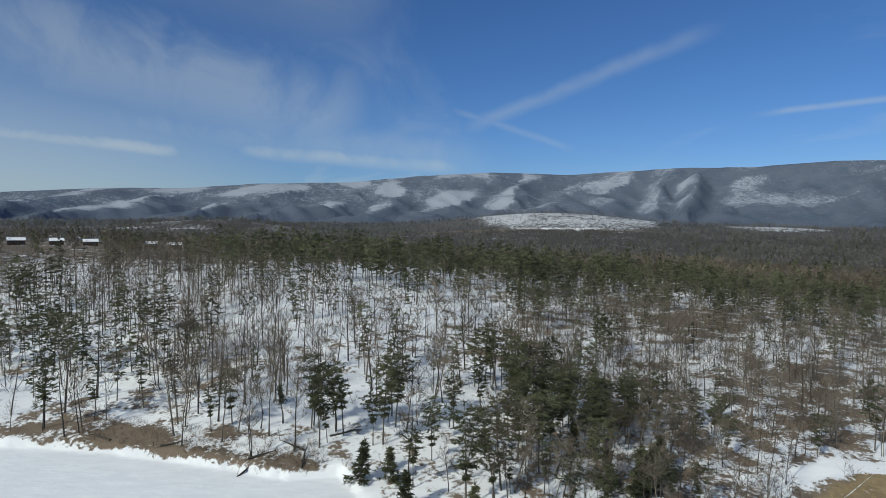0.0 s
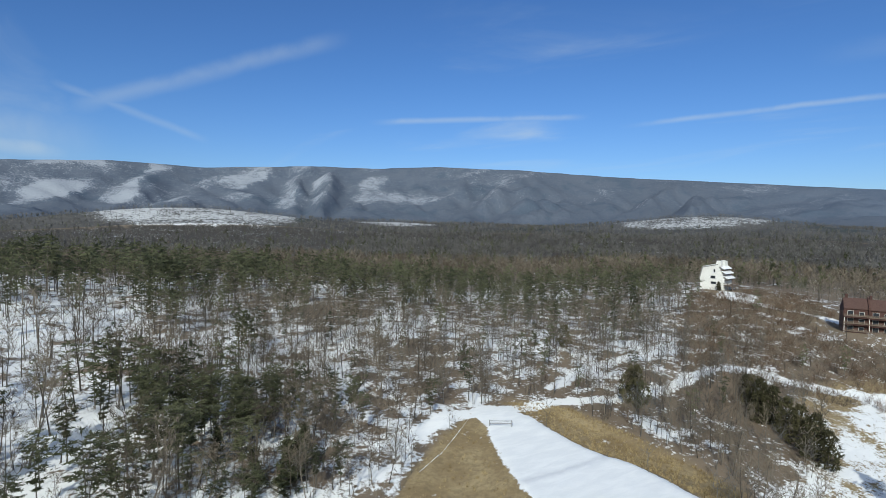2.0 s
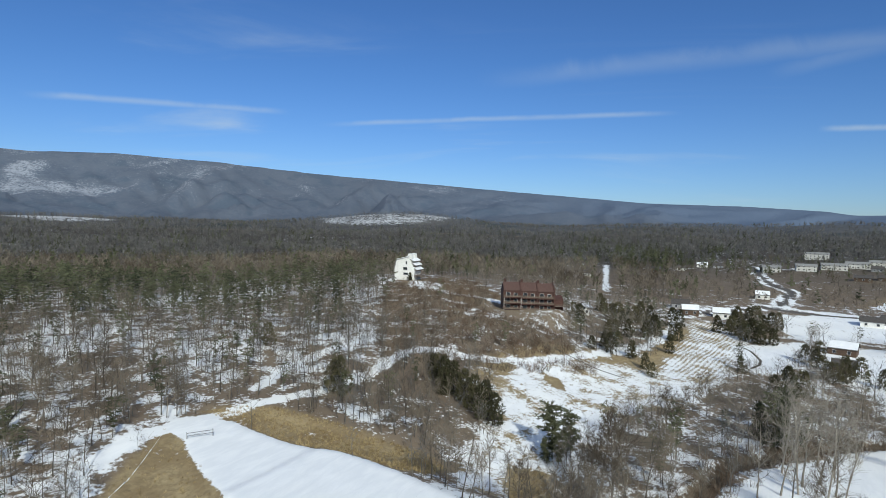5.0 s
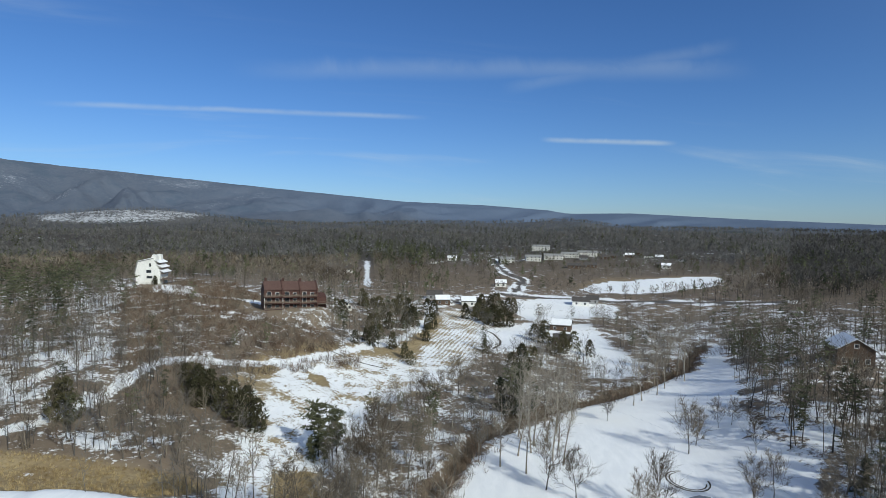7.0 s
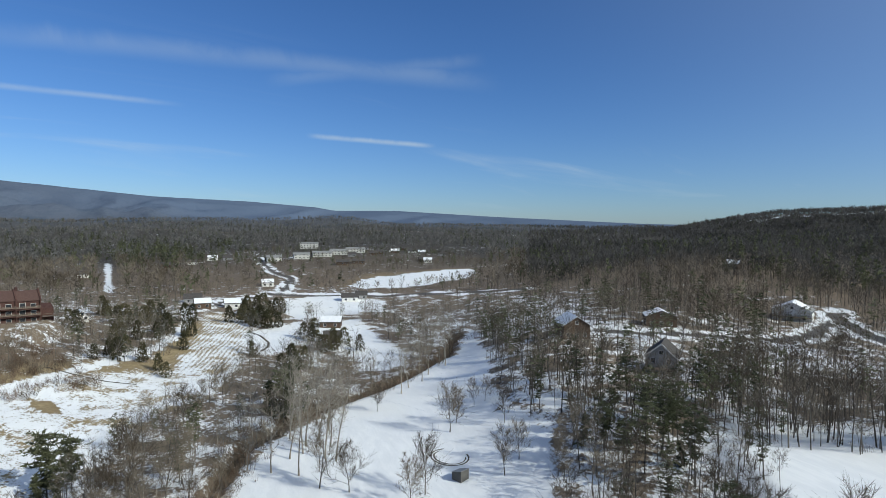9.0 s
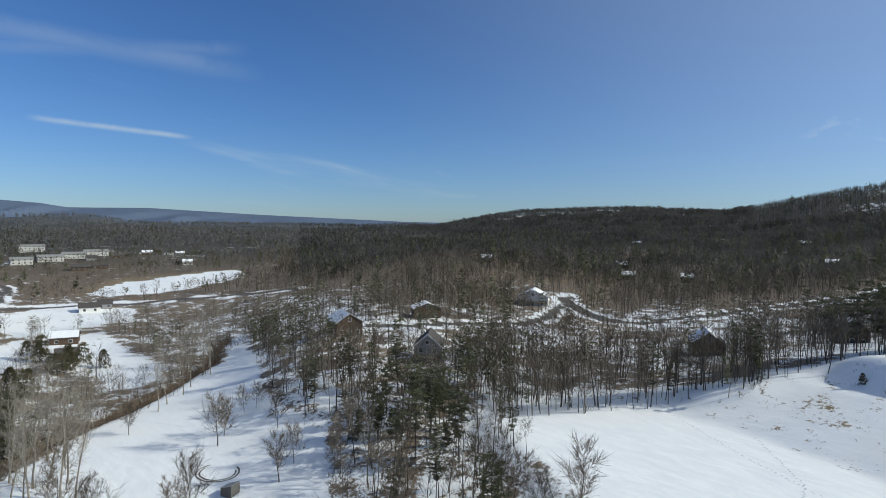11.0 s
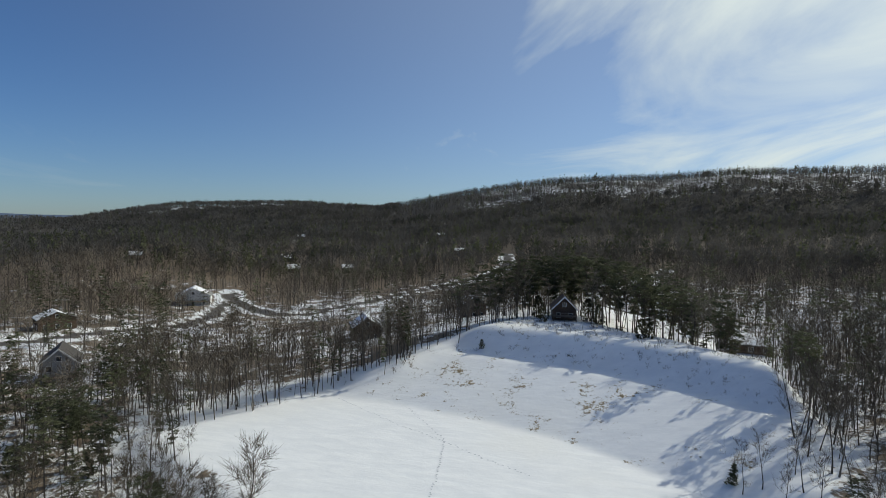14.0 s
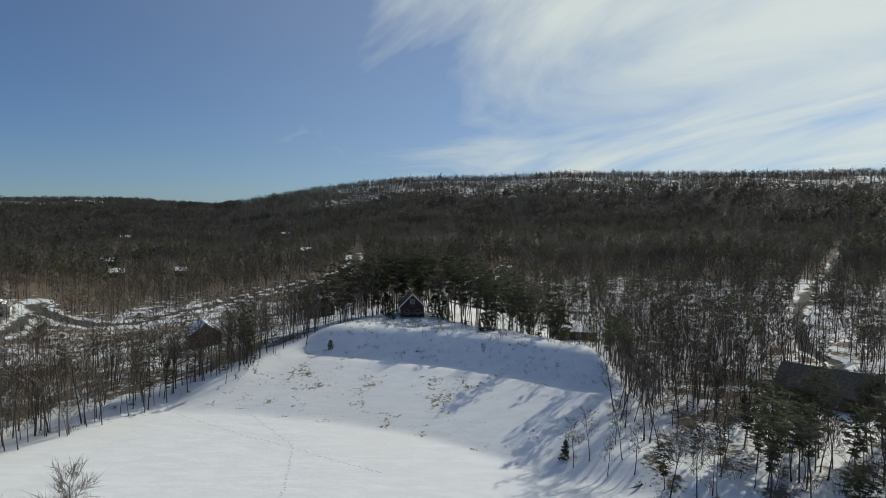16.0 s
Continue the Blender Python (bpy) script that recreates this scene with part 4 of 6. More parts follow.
LABELS = {
    "wood": ("bare_tree", "slender leafless grey tree standing in the snowy wood", "tree", "trees of the near wood"),
    "open": ("spreading_tree", "leafless spreading tree standing on the open valley floor", "tree", "trees of the valley floor"),
    "pale": ("pale_tree", "tall pale leafless tree beside the creek", "tree", "pale trees by the creek"),
    "pine": ("pine_tree", "dark green pine with a ragged crown and bare lower trunk", "tree", "pines of the near wood"),
    "young": ("young_pine", "young green pine branched down to the ground", "tree", "young pines"),
    "airy": ("field_pine", "open-branched green pine at the edge of the snowy field", "tree", "field pines"),
    "cedar": ("cedar_tree", "dense olive-green cedar at the edge of the clearing", "tree", "cedars"),
}
PLACED = []


def plant(key, x, y, size=1.0):
    pool = KINDS[key]
    trunk, crown = pool[RNG.randint(len(pool))]
    name, label, category, group = LABELS[key]
    PLACED.append((x, y))
    return tree_thing(name, trunk, crown, x, y, size, RNG.uniform(0, 360), label, category, group, (RNG.normal() * 1.5, RNG.normal() * 1.5))


def plant_single_trees():
    for x, y, s in [(106, -14, 0.95), (103, -19, 0.75), (98, -32, 0.8), (123, -46, 0.85), (127, -49, 0.6), (135, -57, 0.5), (135, -60, 0.5), (119, -58, 0.6), (145, -34, 0.5), (98, -48, 0.7), (102, -53, 0.6), (94, -28, 0.7), (92, -56, 0.6)]:
        plant("open", x, y, s)
    for x, y, s in [(102, 17, 1.2), (108, 12, 1.0), (99, 21, 0.9), (147, 12, 0.8), (165, 4, 0.8), (174, -7, 0.75), (160, 10, 0.6), (116, 10, 0.7), (46, -67, 0.85), (56, -65, 0.75), (60, -66, 0.7), (51, -66, 0.6)]:
        plant("open", x, y, s)
    for x, y, s in [(120, -17, 0.95), (118, -19, 0.85), (124, -13, 0.9), (128, -14, 0.95), (134, -11, 0.85), (126, -19, 0.8), (131, -17, 0.9), (122, -10, 0.8), (138, -14, 0.9), (142, -18, 0.85), (136, -20, 0.8), (113, -11, 0.8), (116, -6, 0.75), (146, -12, 0.85), (133, -3, 0.75), (158, -44, 0.7), (164, -48, 0.75), (170, -54, 0.7), (176, -58, 0.8), (150, -26, 0.7), (182, -66, 0.8), (188, -66, 0.85), (194, -70, 0.8), (186, -58, 0.9), (200, -66, 0.9)]:
        plant("pale", x, y, s * 1.15)
    for x, y, s in [(152, -10, 0.8), (157, -14, 0.85), (162, -14, 0.75), (150, -16, 0.7), (-25, 110, 0.95), (-44, 109, 0.6), (-41, 112, 0.75), (-8, -166, 1.15), (-4, -171, 1.25), (0, -175, 1.2), (-12, -161, 1.15), (4, -179, 1.3), (-15, -155, 1.0), (20, -176, 1.1), (16, -180, 1.2), (-2, -180, 1.3), (-9, -174, 1.25), (-14, -168, 1.2), (-18, -160, 1.1), (10, -184, 1.3), (-5, -186, 1.3), (-21, -151, 1.0), (25, -172, 1.1), (28, -166, 1.0), (8, -181, 1.3), (15, -177, 1.2), (20, -182, 1.3), (26, -178, 1.2), (31, -173, 1.2), (36, -168, 1.1), (-10, -157, 1.1), (-17, -164, 1.2), (-5, -163, 1.1), (-22, -157, 1.1), (3, -184, 1.3), (-12, -178, 1.3), (40, -163, 1.0), (-27, -146, 1.0), (-25, -140, 0.9), (-45, -79, 1.05), (-62, -80, 0.95), (-52, -84, 0.8), (-56, -90, 0.9), (-50, -96, 0.8), (-64, -96, 0.85), (-70, -92, 0.8), (96, -69, 0.8), (84, -69, 0.85), (76, -73, 0.9), (88, -76, 0.9), (104, -77, 0.85), (110, -86, 0.8), (94, -84, 0.8)]:
        plant("pine", x, y, s)
    # a row of taller trees shades the cut bank
    rim = np.array([(-26, -99), (-34, -114), (-33, -131), (-16, -151), (4, -165)], float)
    for k in np.linspace(0.05, 1, 24):
        rx, ry = np.interp(k, np.linspace(0, 1, 5), rim[:, 0]), np.interp(k, np.linspace(0, 1, 5), rim[:, 1])
        if 0.30 < k < 0.55:
            continue
        plant("wood", float(rx - RNG.uniform(0.5, 7)), float(ry - RNG.uniform(0, 3)), float(RNG.uniform(0.7, 0.95)))
    # pines close behind the brink of the bank
    brink = np.array([(30, -160), (22, -172), (8, -178), (-10, -166), (-22, -154), (-36, -136), (-38, -118)], float)
    for k in np.linspace(0, 1, 13):
        bx, by = np.interp(k, np.linspace(0, 1, 7), brink[:, 0]), np.interp(k, np.linspace(0, 1, 7), brink[:, 1])
        plant("pine" if RNG.uniform() < 0.4 else "wood", float(bx + RNG.uniform(-2, 2)), float(by - RNG.uniform(0, 5)), float(RNG.uniform(0.8, 1.15)))
    for x, y, s in [(114, 31, 1.0), (117, 28, 0.85), (111, 29, 0.6)]:
        plant("airy", x, y, s)
    for x, y, s in [(224, -5, 0.75), (-13, 92, 0.85), (-5, 84, 0.75), (5, 81, 0.7), (30, 86, 1.0), (33, 88, 0.9), (27, 90, 0.8), (-34, 121, 0.5), (112, 32, 0.6), (36, 92, 0.8), (-8, 92, 0.7), (-20, -96, 0.4), (154, -8, 1.1), (158, -12, 1.2), (150, -12, 0.9)]:
        plant("young", x, y, s)
    for x, y, s in [(136, 68, 0.9), (133, 65, 1.0), (130, 61, 1.05), (127, 57, 1.0), (124, 53, 1.05), (121, 49, 1.1), (120, 46, 0.9), (128, 63, 0.85), (139, 71, 0.7), (109, 81, 1.1), (110, 83, 0.9), (125, 118, 0.8), (230, 19, 0.8), (254, 18, 0.9), (252, 20, 0.8), (201, 24, 0.7), (211, 30, 0.8), (207, 43, 0.6), (232, 42, 0.9), (236, 40, 0.9), (291, 4, 1.0), (292, -2, 1.1), (284, -7, 1.1), (281, -13, 1.1), (283, -18, 0.9), (288, -10, 1.2), (193, 21, 0.6), (292, 57, 1.1), (286, 54, 0.9), (264, 44, 1.2), (268, 47, 1.0), (259, 41, 0.9), (282, 36, 1.2), (277, 38, 1.0), (288, 33, 1.0), (255, 27, 1.1), (259, 29, 0.9), (248, 30, 0.8), (287, 23, 1.1), (293, 20, 1.0), (314, -5, 1.3), (319, -9, 1.2), (309, -3, 1.1), (326, -13, 1.3), (311, -19, 1.2), (305, -15, 1.1), (318, -22, 1.1), (261, -32, 1.0), (256, -27, 0.9), (230, -36, 1.1), (226, -32, 0.9), (198, -17, 1.2), (201, -21, 1.0), (195, -13, 0.9), (244, 56, 1.0), (249, 60, 0.9), (210, 37, 0.9), (214, 40, 0.7), (251, 143, 0.5), (236, -36, 0.8), (240, -42, 0.9), (233, -31, 0.7), (250, -30, 0.9), (228, -46, 0.8), (243, 36, 0.9), (222, 36, 0.7)]:
        plant("cedar", x, y, s)
    for x, y, s in [(-9, -146, 0.6), (-11, -147, 0.5), (30, -146, 0.3), (18, -168, 0.8), (4, -167, 0.8), (1, -168, 0.7), (16, -162, 0.5)]:
        plant("cedar", x, y, s)


def plant_forest():
    rng = np.random.RandomState(11)
    plant_single_trees()
    # near wood: every tree a thing; then lighter and lighter ones
    x, y = sow(rng, 16500, 66, 400, power=0.5)
    more = sow(rng, 8000, 120, 420, 128, 224, power=0.5)
    edge = sow(rng, 1000, 100, 250, 112, 150, power=0.5)
    south = sow(rng, 190, 85, 190, 195, 224, power=0.5)
    clump = sow(rng, 70, 88, 140, 4, 24, power=0.5)
    edge = np.concatenate([edge[0], south[0], clump[0]]), np.concatenate([edge[1], south[1], clump[1]])
    rim = rng.uniform(0, 1, 90)
    rim_x, rim_y = np.interp(rim, [0, 0.5, 1], [62, 48, 33]) + rng.uniform(1.5, 9, 90), np.interp(rim, [0, 0.5, 1], [-122, -134, -152]) - rng.uniform(-1, 4, 90)
    more = np.concatenate([more[0], edge[0], rim_x]), np.concatenate([more[1], edge[1], rim_y])
    x, y = np.concatenate([x, more[0]]), np.concatenate([y, more[1]])
    order = np.argsort(np.hypot(x, y))
    x, y = x[order], y[order]
    az, r = degrees_of(x, y), np.hypot(x, y)
    chance = np.interp(r, [66, 230, 400], [1.0, 0.85, 0.5])
    chance = chance * np.interp(az, [-44, -20, -12, 2, 8, 60, 64, 112, 116, 160, 180, 225], [1.0, 1.0, 0.7, 0.7, 1.0, 1.0, 0.8, 0.8, 0.74, 0.95, 1.0, 1.0])
    chance = np.where(area(x, y, BRUSH) > 2, 0.22, chance)
    chance = np.where((az > 139) & (az < 182) & (r < 100), 0.0, chance)
    chance = chance * np.clip(0.85 + 0.45 * waves(x, y, 34, 77), 0.3, 1.2)
    keep = rng.uniform(size=len(x)) < chance
    x, y, az, r = x[keep], y[keep], az[keep], r[keep]
    z = height(x, y)
    pine = rng.uniform(size=len(x)) < pine_share(x, y)
    size = np.clip(rng.normal(0.84, 0.16, len(x)), 0.4, 1.2) * np.interp(az, [-44, 2, 12, 25, 62, 110, 115, 160, 200], [0.95, 0.95, 0.85, 0.68, 0.60, 0.62, 0.80, 0.72, 0.76])
    size = np.where(pine & (r > 230) & (az < 60), size * 1.25, size)
    tint = rng.uniform(size=len(x))
    spots = np.stack([x, y, z - 0.05, size, tint], 1)
    bare, green = spots[~pine], spots[pine]
    for spot in bare[:NEAR_BARE]:
        plant("wood", float(spot[0]), float(spot[1]), float(spot[3]))
    for spot in green[:NEAR_PINE]:
        plant("young" if rng.uniform() < 0.08 else "pine", float(spot[0]), float(spot[1]), float(spot[3]) * 0.95)
    bare, green = bare[NEAR_BARE:], green[NEAR_PINE:]
    parts = []
    for first, last, pool in ((0, MEDIUM_BARE, [medium_bare_shape(200 + i) for i in range(7)]), (MEDIUM_BARE, len(bare), [light_bare_shape(210 + i) for i in range(6)])):
        for i, (trunk, crown) in enumerate(pool):
            chosen = bare[first:last][i::len(pool)]
            parts += [scatter("trunks", trunk, chosen, M_BARK), scatter("crowns", crown, chosen, M_TWIG)]
    stuff("bare_woodland", parts, "leafless grey-brown woodland standing in patchy snow", "woodland")
    parts = []
    for first, last, pool in ((0, 520, [pine_shape(220 + i, 17, 0.36, 0.19, 10, 4, 1.15, 7, fine=False) for i in range(5)]), (520, len(green), [pine_shape(230 + i, 16, 0.38, 0.18, 6, 4, 1.7, 4, fine=False) for i in range(4)])):
        for i, (trunk, crown) in enumerate(pool):
            chosen = green[first:last][i::len(pool)]
            parts += [scatter("trunks", trunk, chosen, M_BARK), scatter("crowns", crown, chosen, M_NEEDLE)]
    stuff("pine_woodland", parts, "dark green pines mixed through the bare wood", "woodland")
    # young regrowth and thickets along the creek
    x, y = sow(rng, 7600, 84, 330, 8, 116, power=0.5, margin=0.2)
    r, az = np.hypot(x, y), degrees_of(x, y)
    keep = (rng.uniform(size=len(x)) < np.interp(r, [84, 180, 330], [1.0, 0.7, 0.3])) & ~(area(x, y, BRUSH) > 2)
    x, y = x[keep], y[keep]
    spots = np.stack([x, y, height(x, y) - 0.05, rng.uniform(0.28, 0.55, len(x)), rng.uniform(size=len(x))], 1)
    belt = sow(rng, 110, 116, 205, 50, 64, power=0.5, margin=0.2)
    belt = np.stack([*belt, height(*belt) - 0.05, rng.uniform(0.32, 0.50, len(belt[0])), rng.uniform(size=len(belt[0]))], 1)
    creek = degrees_of(x, y) > 66
    parts = []
    for i in range(6):
        trunk, crown = light_bare_shape(250 + i)
        for chosen, mat in ((spots[~creek][i::6], M_GREYTWIG if i % 2 else M_TWIG), (spots[creek][i::6], M_PALE if i % 2 else M_GREYTWIG)):
            parts += [scatter("trunks", trunk, chosen, mat), scatter("crowns", crown, chosen, mat)]
    for i in range(4):
        trunk, crown = medium_bare_shape(260 + i)
        parts += [scatter("trunks", trunk, belt[i::4], M_GREYTWIG), scatter("crowns", crown, belt[i::4], M_GREYTWIG)]
    stuff("young_thicket", parts, "thicket of young leafless trees over litter and snow", "woodland")
    # farther wood: lighter and lighter trees
    fields = [sow(rng, 18500, 380, 1700, power=0.0), sow(rng, 14500, 930, 1330, 132, 224), sow(rng, 5200, 700, 940, 124, 224), sow(rng, 5200, 390, 800, 118, 224),
              sow(rng, 14000, 1450, 2750, -44, 138), sow(rng, 6500, 620, 1500, 25, 128), sow(rng, 3500, 1250, 1650, 128, 166)]
    for a, d, rise, wide, deep in KNOLLS[:3]:
        cx, cy = polar(a, d)
        u, v = rng.normal(0, 0.66 * wide, 1100), rng.normal(0, 0.62 * deep, 1100)
        fields.append(((cx + u * cy / d + v * cx / d), (cy - u * cx / d + v * cy / d)))
    x, y = np.concatenate([f[0] for f in fields]), np.concatenate([f[1] for f in fields])
    hills = np.arange(len(x)) >= len(x) - 3300
    az, r = degrees_of(x, y), np.hypot(x, y)
    knoll = np.zeros(len(x))
    for a, d, rise, wide, deep in KNOLLS[:3]:
        cx, cy = polar(a, d)
        knoll = np.maximum(knoll, np.exp(-((x - cx) ** 2 + (y - cy) ** 2) / (wide * 0.8) ** 2))
    keep = ~((az > 88) & (az < 113) & (r < 820) & (rng.uniform(size=len(x)) < np.where((r > 560) & (az > 91) & (az < 109), 0.72, 0.2))) & (hills | (knoll < 0.35))
    x, y, r, az, hills = x[keep], y[keep], r[keep], az[keep], hills[keep]
    z = height(x, y)
    pine = (rng.uniform(size=len(x)) < pine_share(x, y)) & ~hills
    size = np.clip(rng.normal(0.92, 0.17, len(x)), 0.5, 1.3)
    size = np.where((r < 820) & (az > 86) & (az < 114), 0.7, 1.0) * size
    tint = np.clip(0.5 + 0.35 * waves(x, y, 120, 78) + rng.normal(0, 0.2, len(x)), 0, 1)
    spots = np.stack([x, y, z - 0.1, size, tint], 1)
    strokes = hills | ((r >= 950) & (az > 160))
    parts = []
    for i in range(5):
        for count, wide, long, stem, pick in ((26, 0.50, 2.7, 0.35, ~strokes & (r < 680)), (13, 1.4, 3.2, 0.36, ~strokes & (r >= 680) & (r < 1450)),
                                              (6, 2.1, 4.6, 0.5, ~strokes & (r >= 1450)), (6, 0.48, 3.2, 0.80, strokes)):
            trunk, crown = far_bare_shape(300 + i, count, wide, long, stem)
            # south: twigs with painted shade; elsewhere far off: twigs with painted haze
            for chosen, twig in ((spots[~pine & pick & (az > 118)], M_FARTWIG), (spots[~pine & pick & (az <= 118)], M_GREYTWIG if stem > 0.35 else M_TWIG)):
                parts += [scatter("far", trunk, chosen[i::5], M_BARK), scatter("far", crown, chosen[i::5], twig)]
    stuff("distant_bare_woodland", parts, "distant leafless woodland filling the valley", "woodland")
    # dark shrubs between the houses of the town
    town = rng.uniform(0, 1, (420, 2))
    a, d = np.radians(90 + 21 * town[:, 0]), 575 + 230 * town[:, 1]
    x, y = d * np.sin(a), d * np.cos(a)
    spots = np.concatenate([spots[pine], np.stack([x, y, height(x, y) - 0.1, rng.uniform(0.2, 0.5, 420), rng.uniform(size=420)], 1)])
    parts = []
    for i in range(4):
        chosen = spots[i::4]
        parts += [scatter("far", far_pine_shape(320 + i), chosen, M_NEEDLE)]
    stuff("distant_pines", parts, "distant dark pines among the leafless woods", "woodland")


NEAR_BARE, NEAR_PINE, MEDIUM_BARE = 250, 140, 800


def medium_bare_shape(seed):
    """A leafless tree for the middle distance."""
    rng = np.random.RandomState(seed)
    trunk, crown = Shape(), Shape()
    line = np.array(crooked(rng, (0, 0, -0.4), (0, 0, 1), 17, 4, 0.06, 0.1))
    trunk.tube(line, [0.19, 0.16, 0.12, 0.07], 4)
    clear = rng.uniform(0.26, 0.42)
    for k in range(13):
        t = clear + (0.97 - clear) * (k + rng.uniform()) / 13
        i = min(int(t * 4), 3)
        p = line[i] + (line[i + 1] - line[i]) * (t * 4 - i)
        a = k * 2.4 + rng.normal() * 0.5
        reach = 4.6 * (1.2 - 0.8 * (t - clear) / (1 - clear)) * rng.uniform(0.6, 1.2)
        limb = crooked(rng, p, (math.cos(a), math.sin(a), rng.uniform(0.6, 1.4)), reach, 2, 0.15, 0.12)
        crown.tube(limb, [0.06, 0.04], 3)
        for q in range(6):
            o = limb[q % 2] + (limb[q % 2 + 1] - limb[q % 2]) * rng.uniform(0.2, 1.0)
            d = unit(limb[2] - limb[0])
            tip = o + (d + rng.normal(size=3) * 0.5 + (0, 0, 0.25)) * reach * rng.uniform(0.25, 0.55)
            crown.blade(o, tip, 0.10, rng)
            crown.blade((o + tip) / 2, (o + tip) / 2 + (d + rng.normal(size=3) * 0.6 + (0, 0, 0.2)) * reach * 0.36, 0.09, rng)
    return trunk.arrays(), crown.arrays()


def light_bare_shape(seed):
    """A leafless tree for two to four hundred metres off."""
    rng = np.random.RandomState(seed)
    trunk, crown = Shape(), Shape()
    trunk.tube([(0, 0, -0.4), rng.normal(size=3) * 0.25 + (0, 0, 8), rng.normal(size=3) * 0.4 + (0, 0, 16.0)], [0.16, 0.10], 3)
    for k in range(9):
        p = np.array((0, 0, 5.0 + 9.5 * (k + rng.uniform()) / 9))
        a = k * 2.4 + rng.normal() * 0.5
        d = np.array((math.cos(a), math.sin(a), rng.uniform(0.5, 1.3)))
        tip = p + unit(d) * rng.uniform(3.0, 5.6) * (1.25 - p[2] / 24)
        crown.blade(p, tip, 0.17, rng)
        for _ in range(5):
            o = p + (tip - p) * rng.uniform(0.35, 1.0)
            crown.blade(o, o + (unit(d) + rng.normal(size=3) * 0.65 + (0, 0, 0.25)) * rng.uniform(1.2, 2.8), 0.15, rng)
    return trunk.arrays(), crown.arrays()


def far_bare_shape(seed, count, wide, long, stem):
    """A leafless tree for half a kilometre and more: a stem, and sprays of twigs through a rounded crown."""
    rng = np.random.RandomState(seed)
    trunk, crown = Shape(), Shape()
    trunk.blade(np.array((0, 0, -0.5)), np.array((rng.normal() * 0.4, rng.normal() * 0.4, 12.5)), stem, rng)
    for _ in range(count):
        t = rng.uniform(0, 1)
        a, out = rng.uniform(0, 6.28), 3.7 * math.sqrt(rng.uniform(0.02, 1)) * math.sin(0.5 + 2.5 * t)
        p = np.array((math.cos(a) * out * 0.8, math.sin(a) * out * 0.8, 3.8 + 7.2 * t))
        d = np.array((math.cos(a) * 0.8, math.sin(a) * 0.8, rng.uniform(0.3, 1.7))) + rng.normal(size=3) * 0.3
        crown.blade(p, p + unit(d) * long * rng.uniform(0.7, 1.2), wide, rng)
    return trunk.arrays(), crown.arrays()


def far_pine_shape(seed):
    """A far evergreen: a full ragged crown of broad clumps."""
    rng = np.random.RandomState(seed)
    s = Shape()
    s.blade(np.array((0, 0, -0.5)), np.array((0, 0, 15.0)), 0.5, rng)
    for k in range(6):
        t = 0.30 + 0.66 * (k + rng.uniform(0, 0.6)) / 6
        a, w = rng.uniform(0, 6.28), 2.3 * (1.1 - t)
        s.tuft(np.array((math.cos(a) * w, math.sin(a) * w, t * 14.5)), 2.9 * (1.25 - 0.7 * t), 5, rng, 0.8, 0.34)
    return s.arrays()


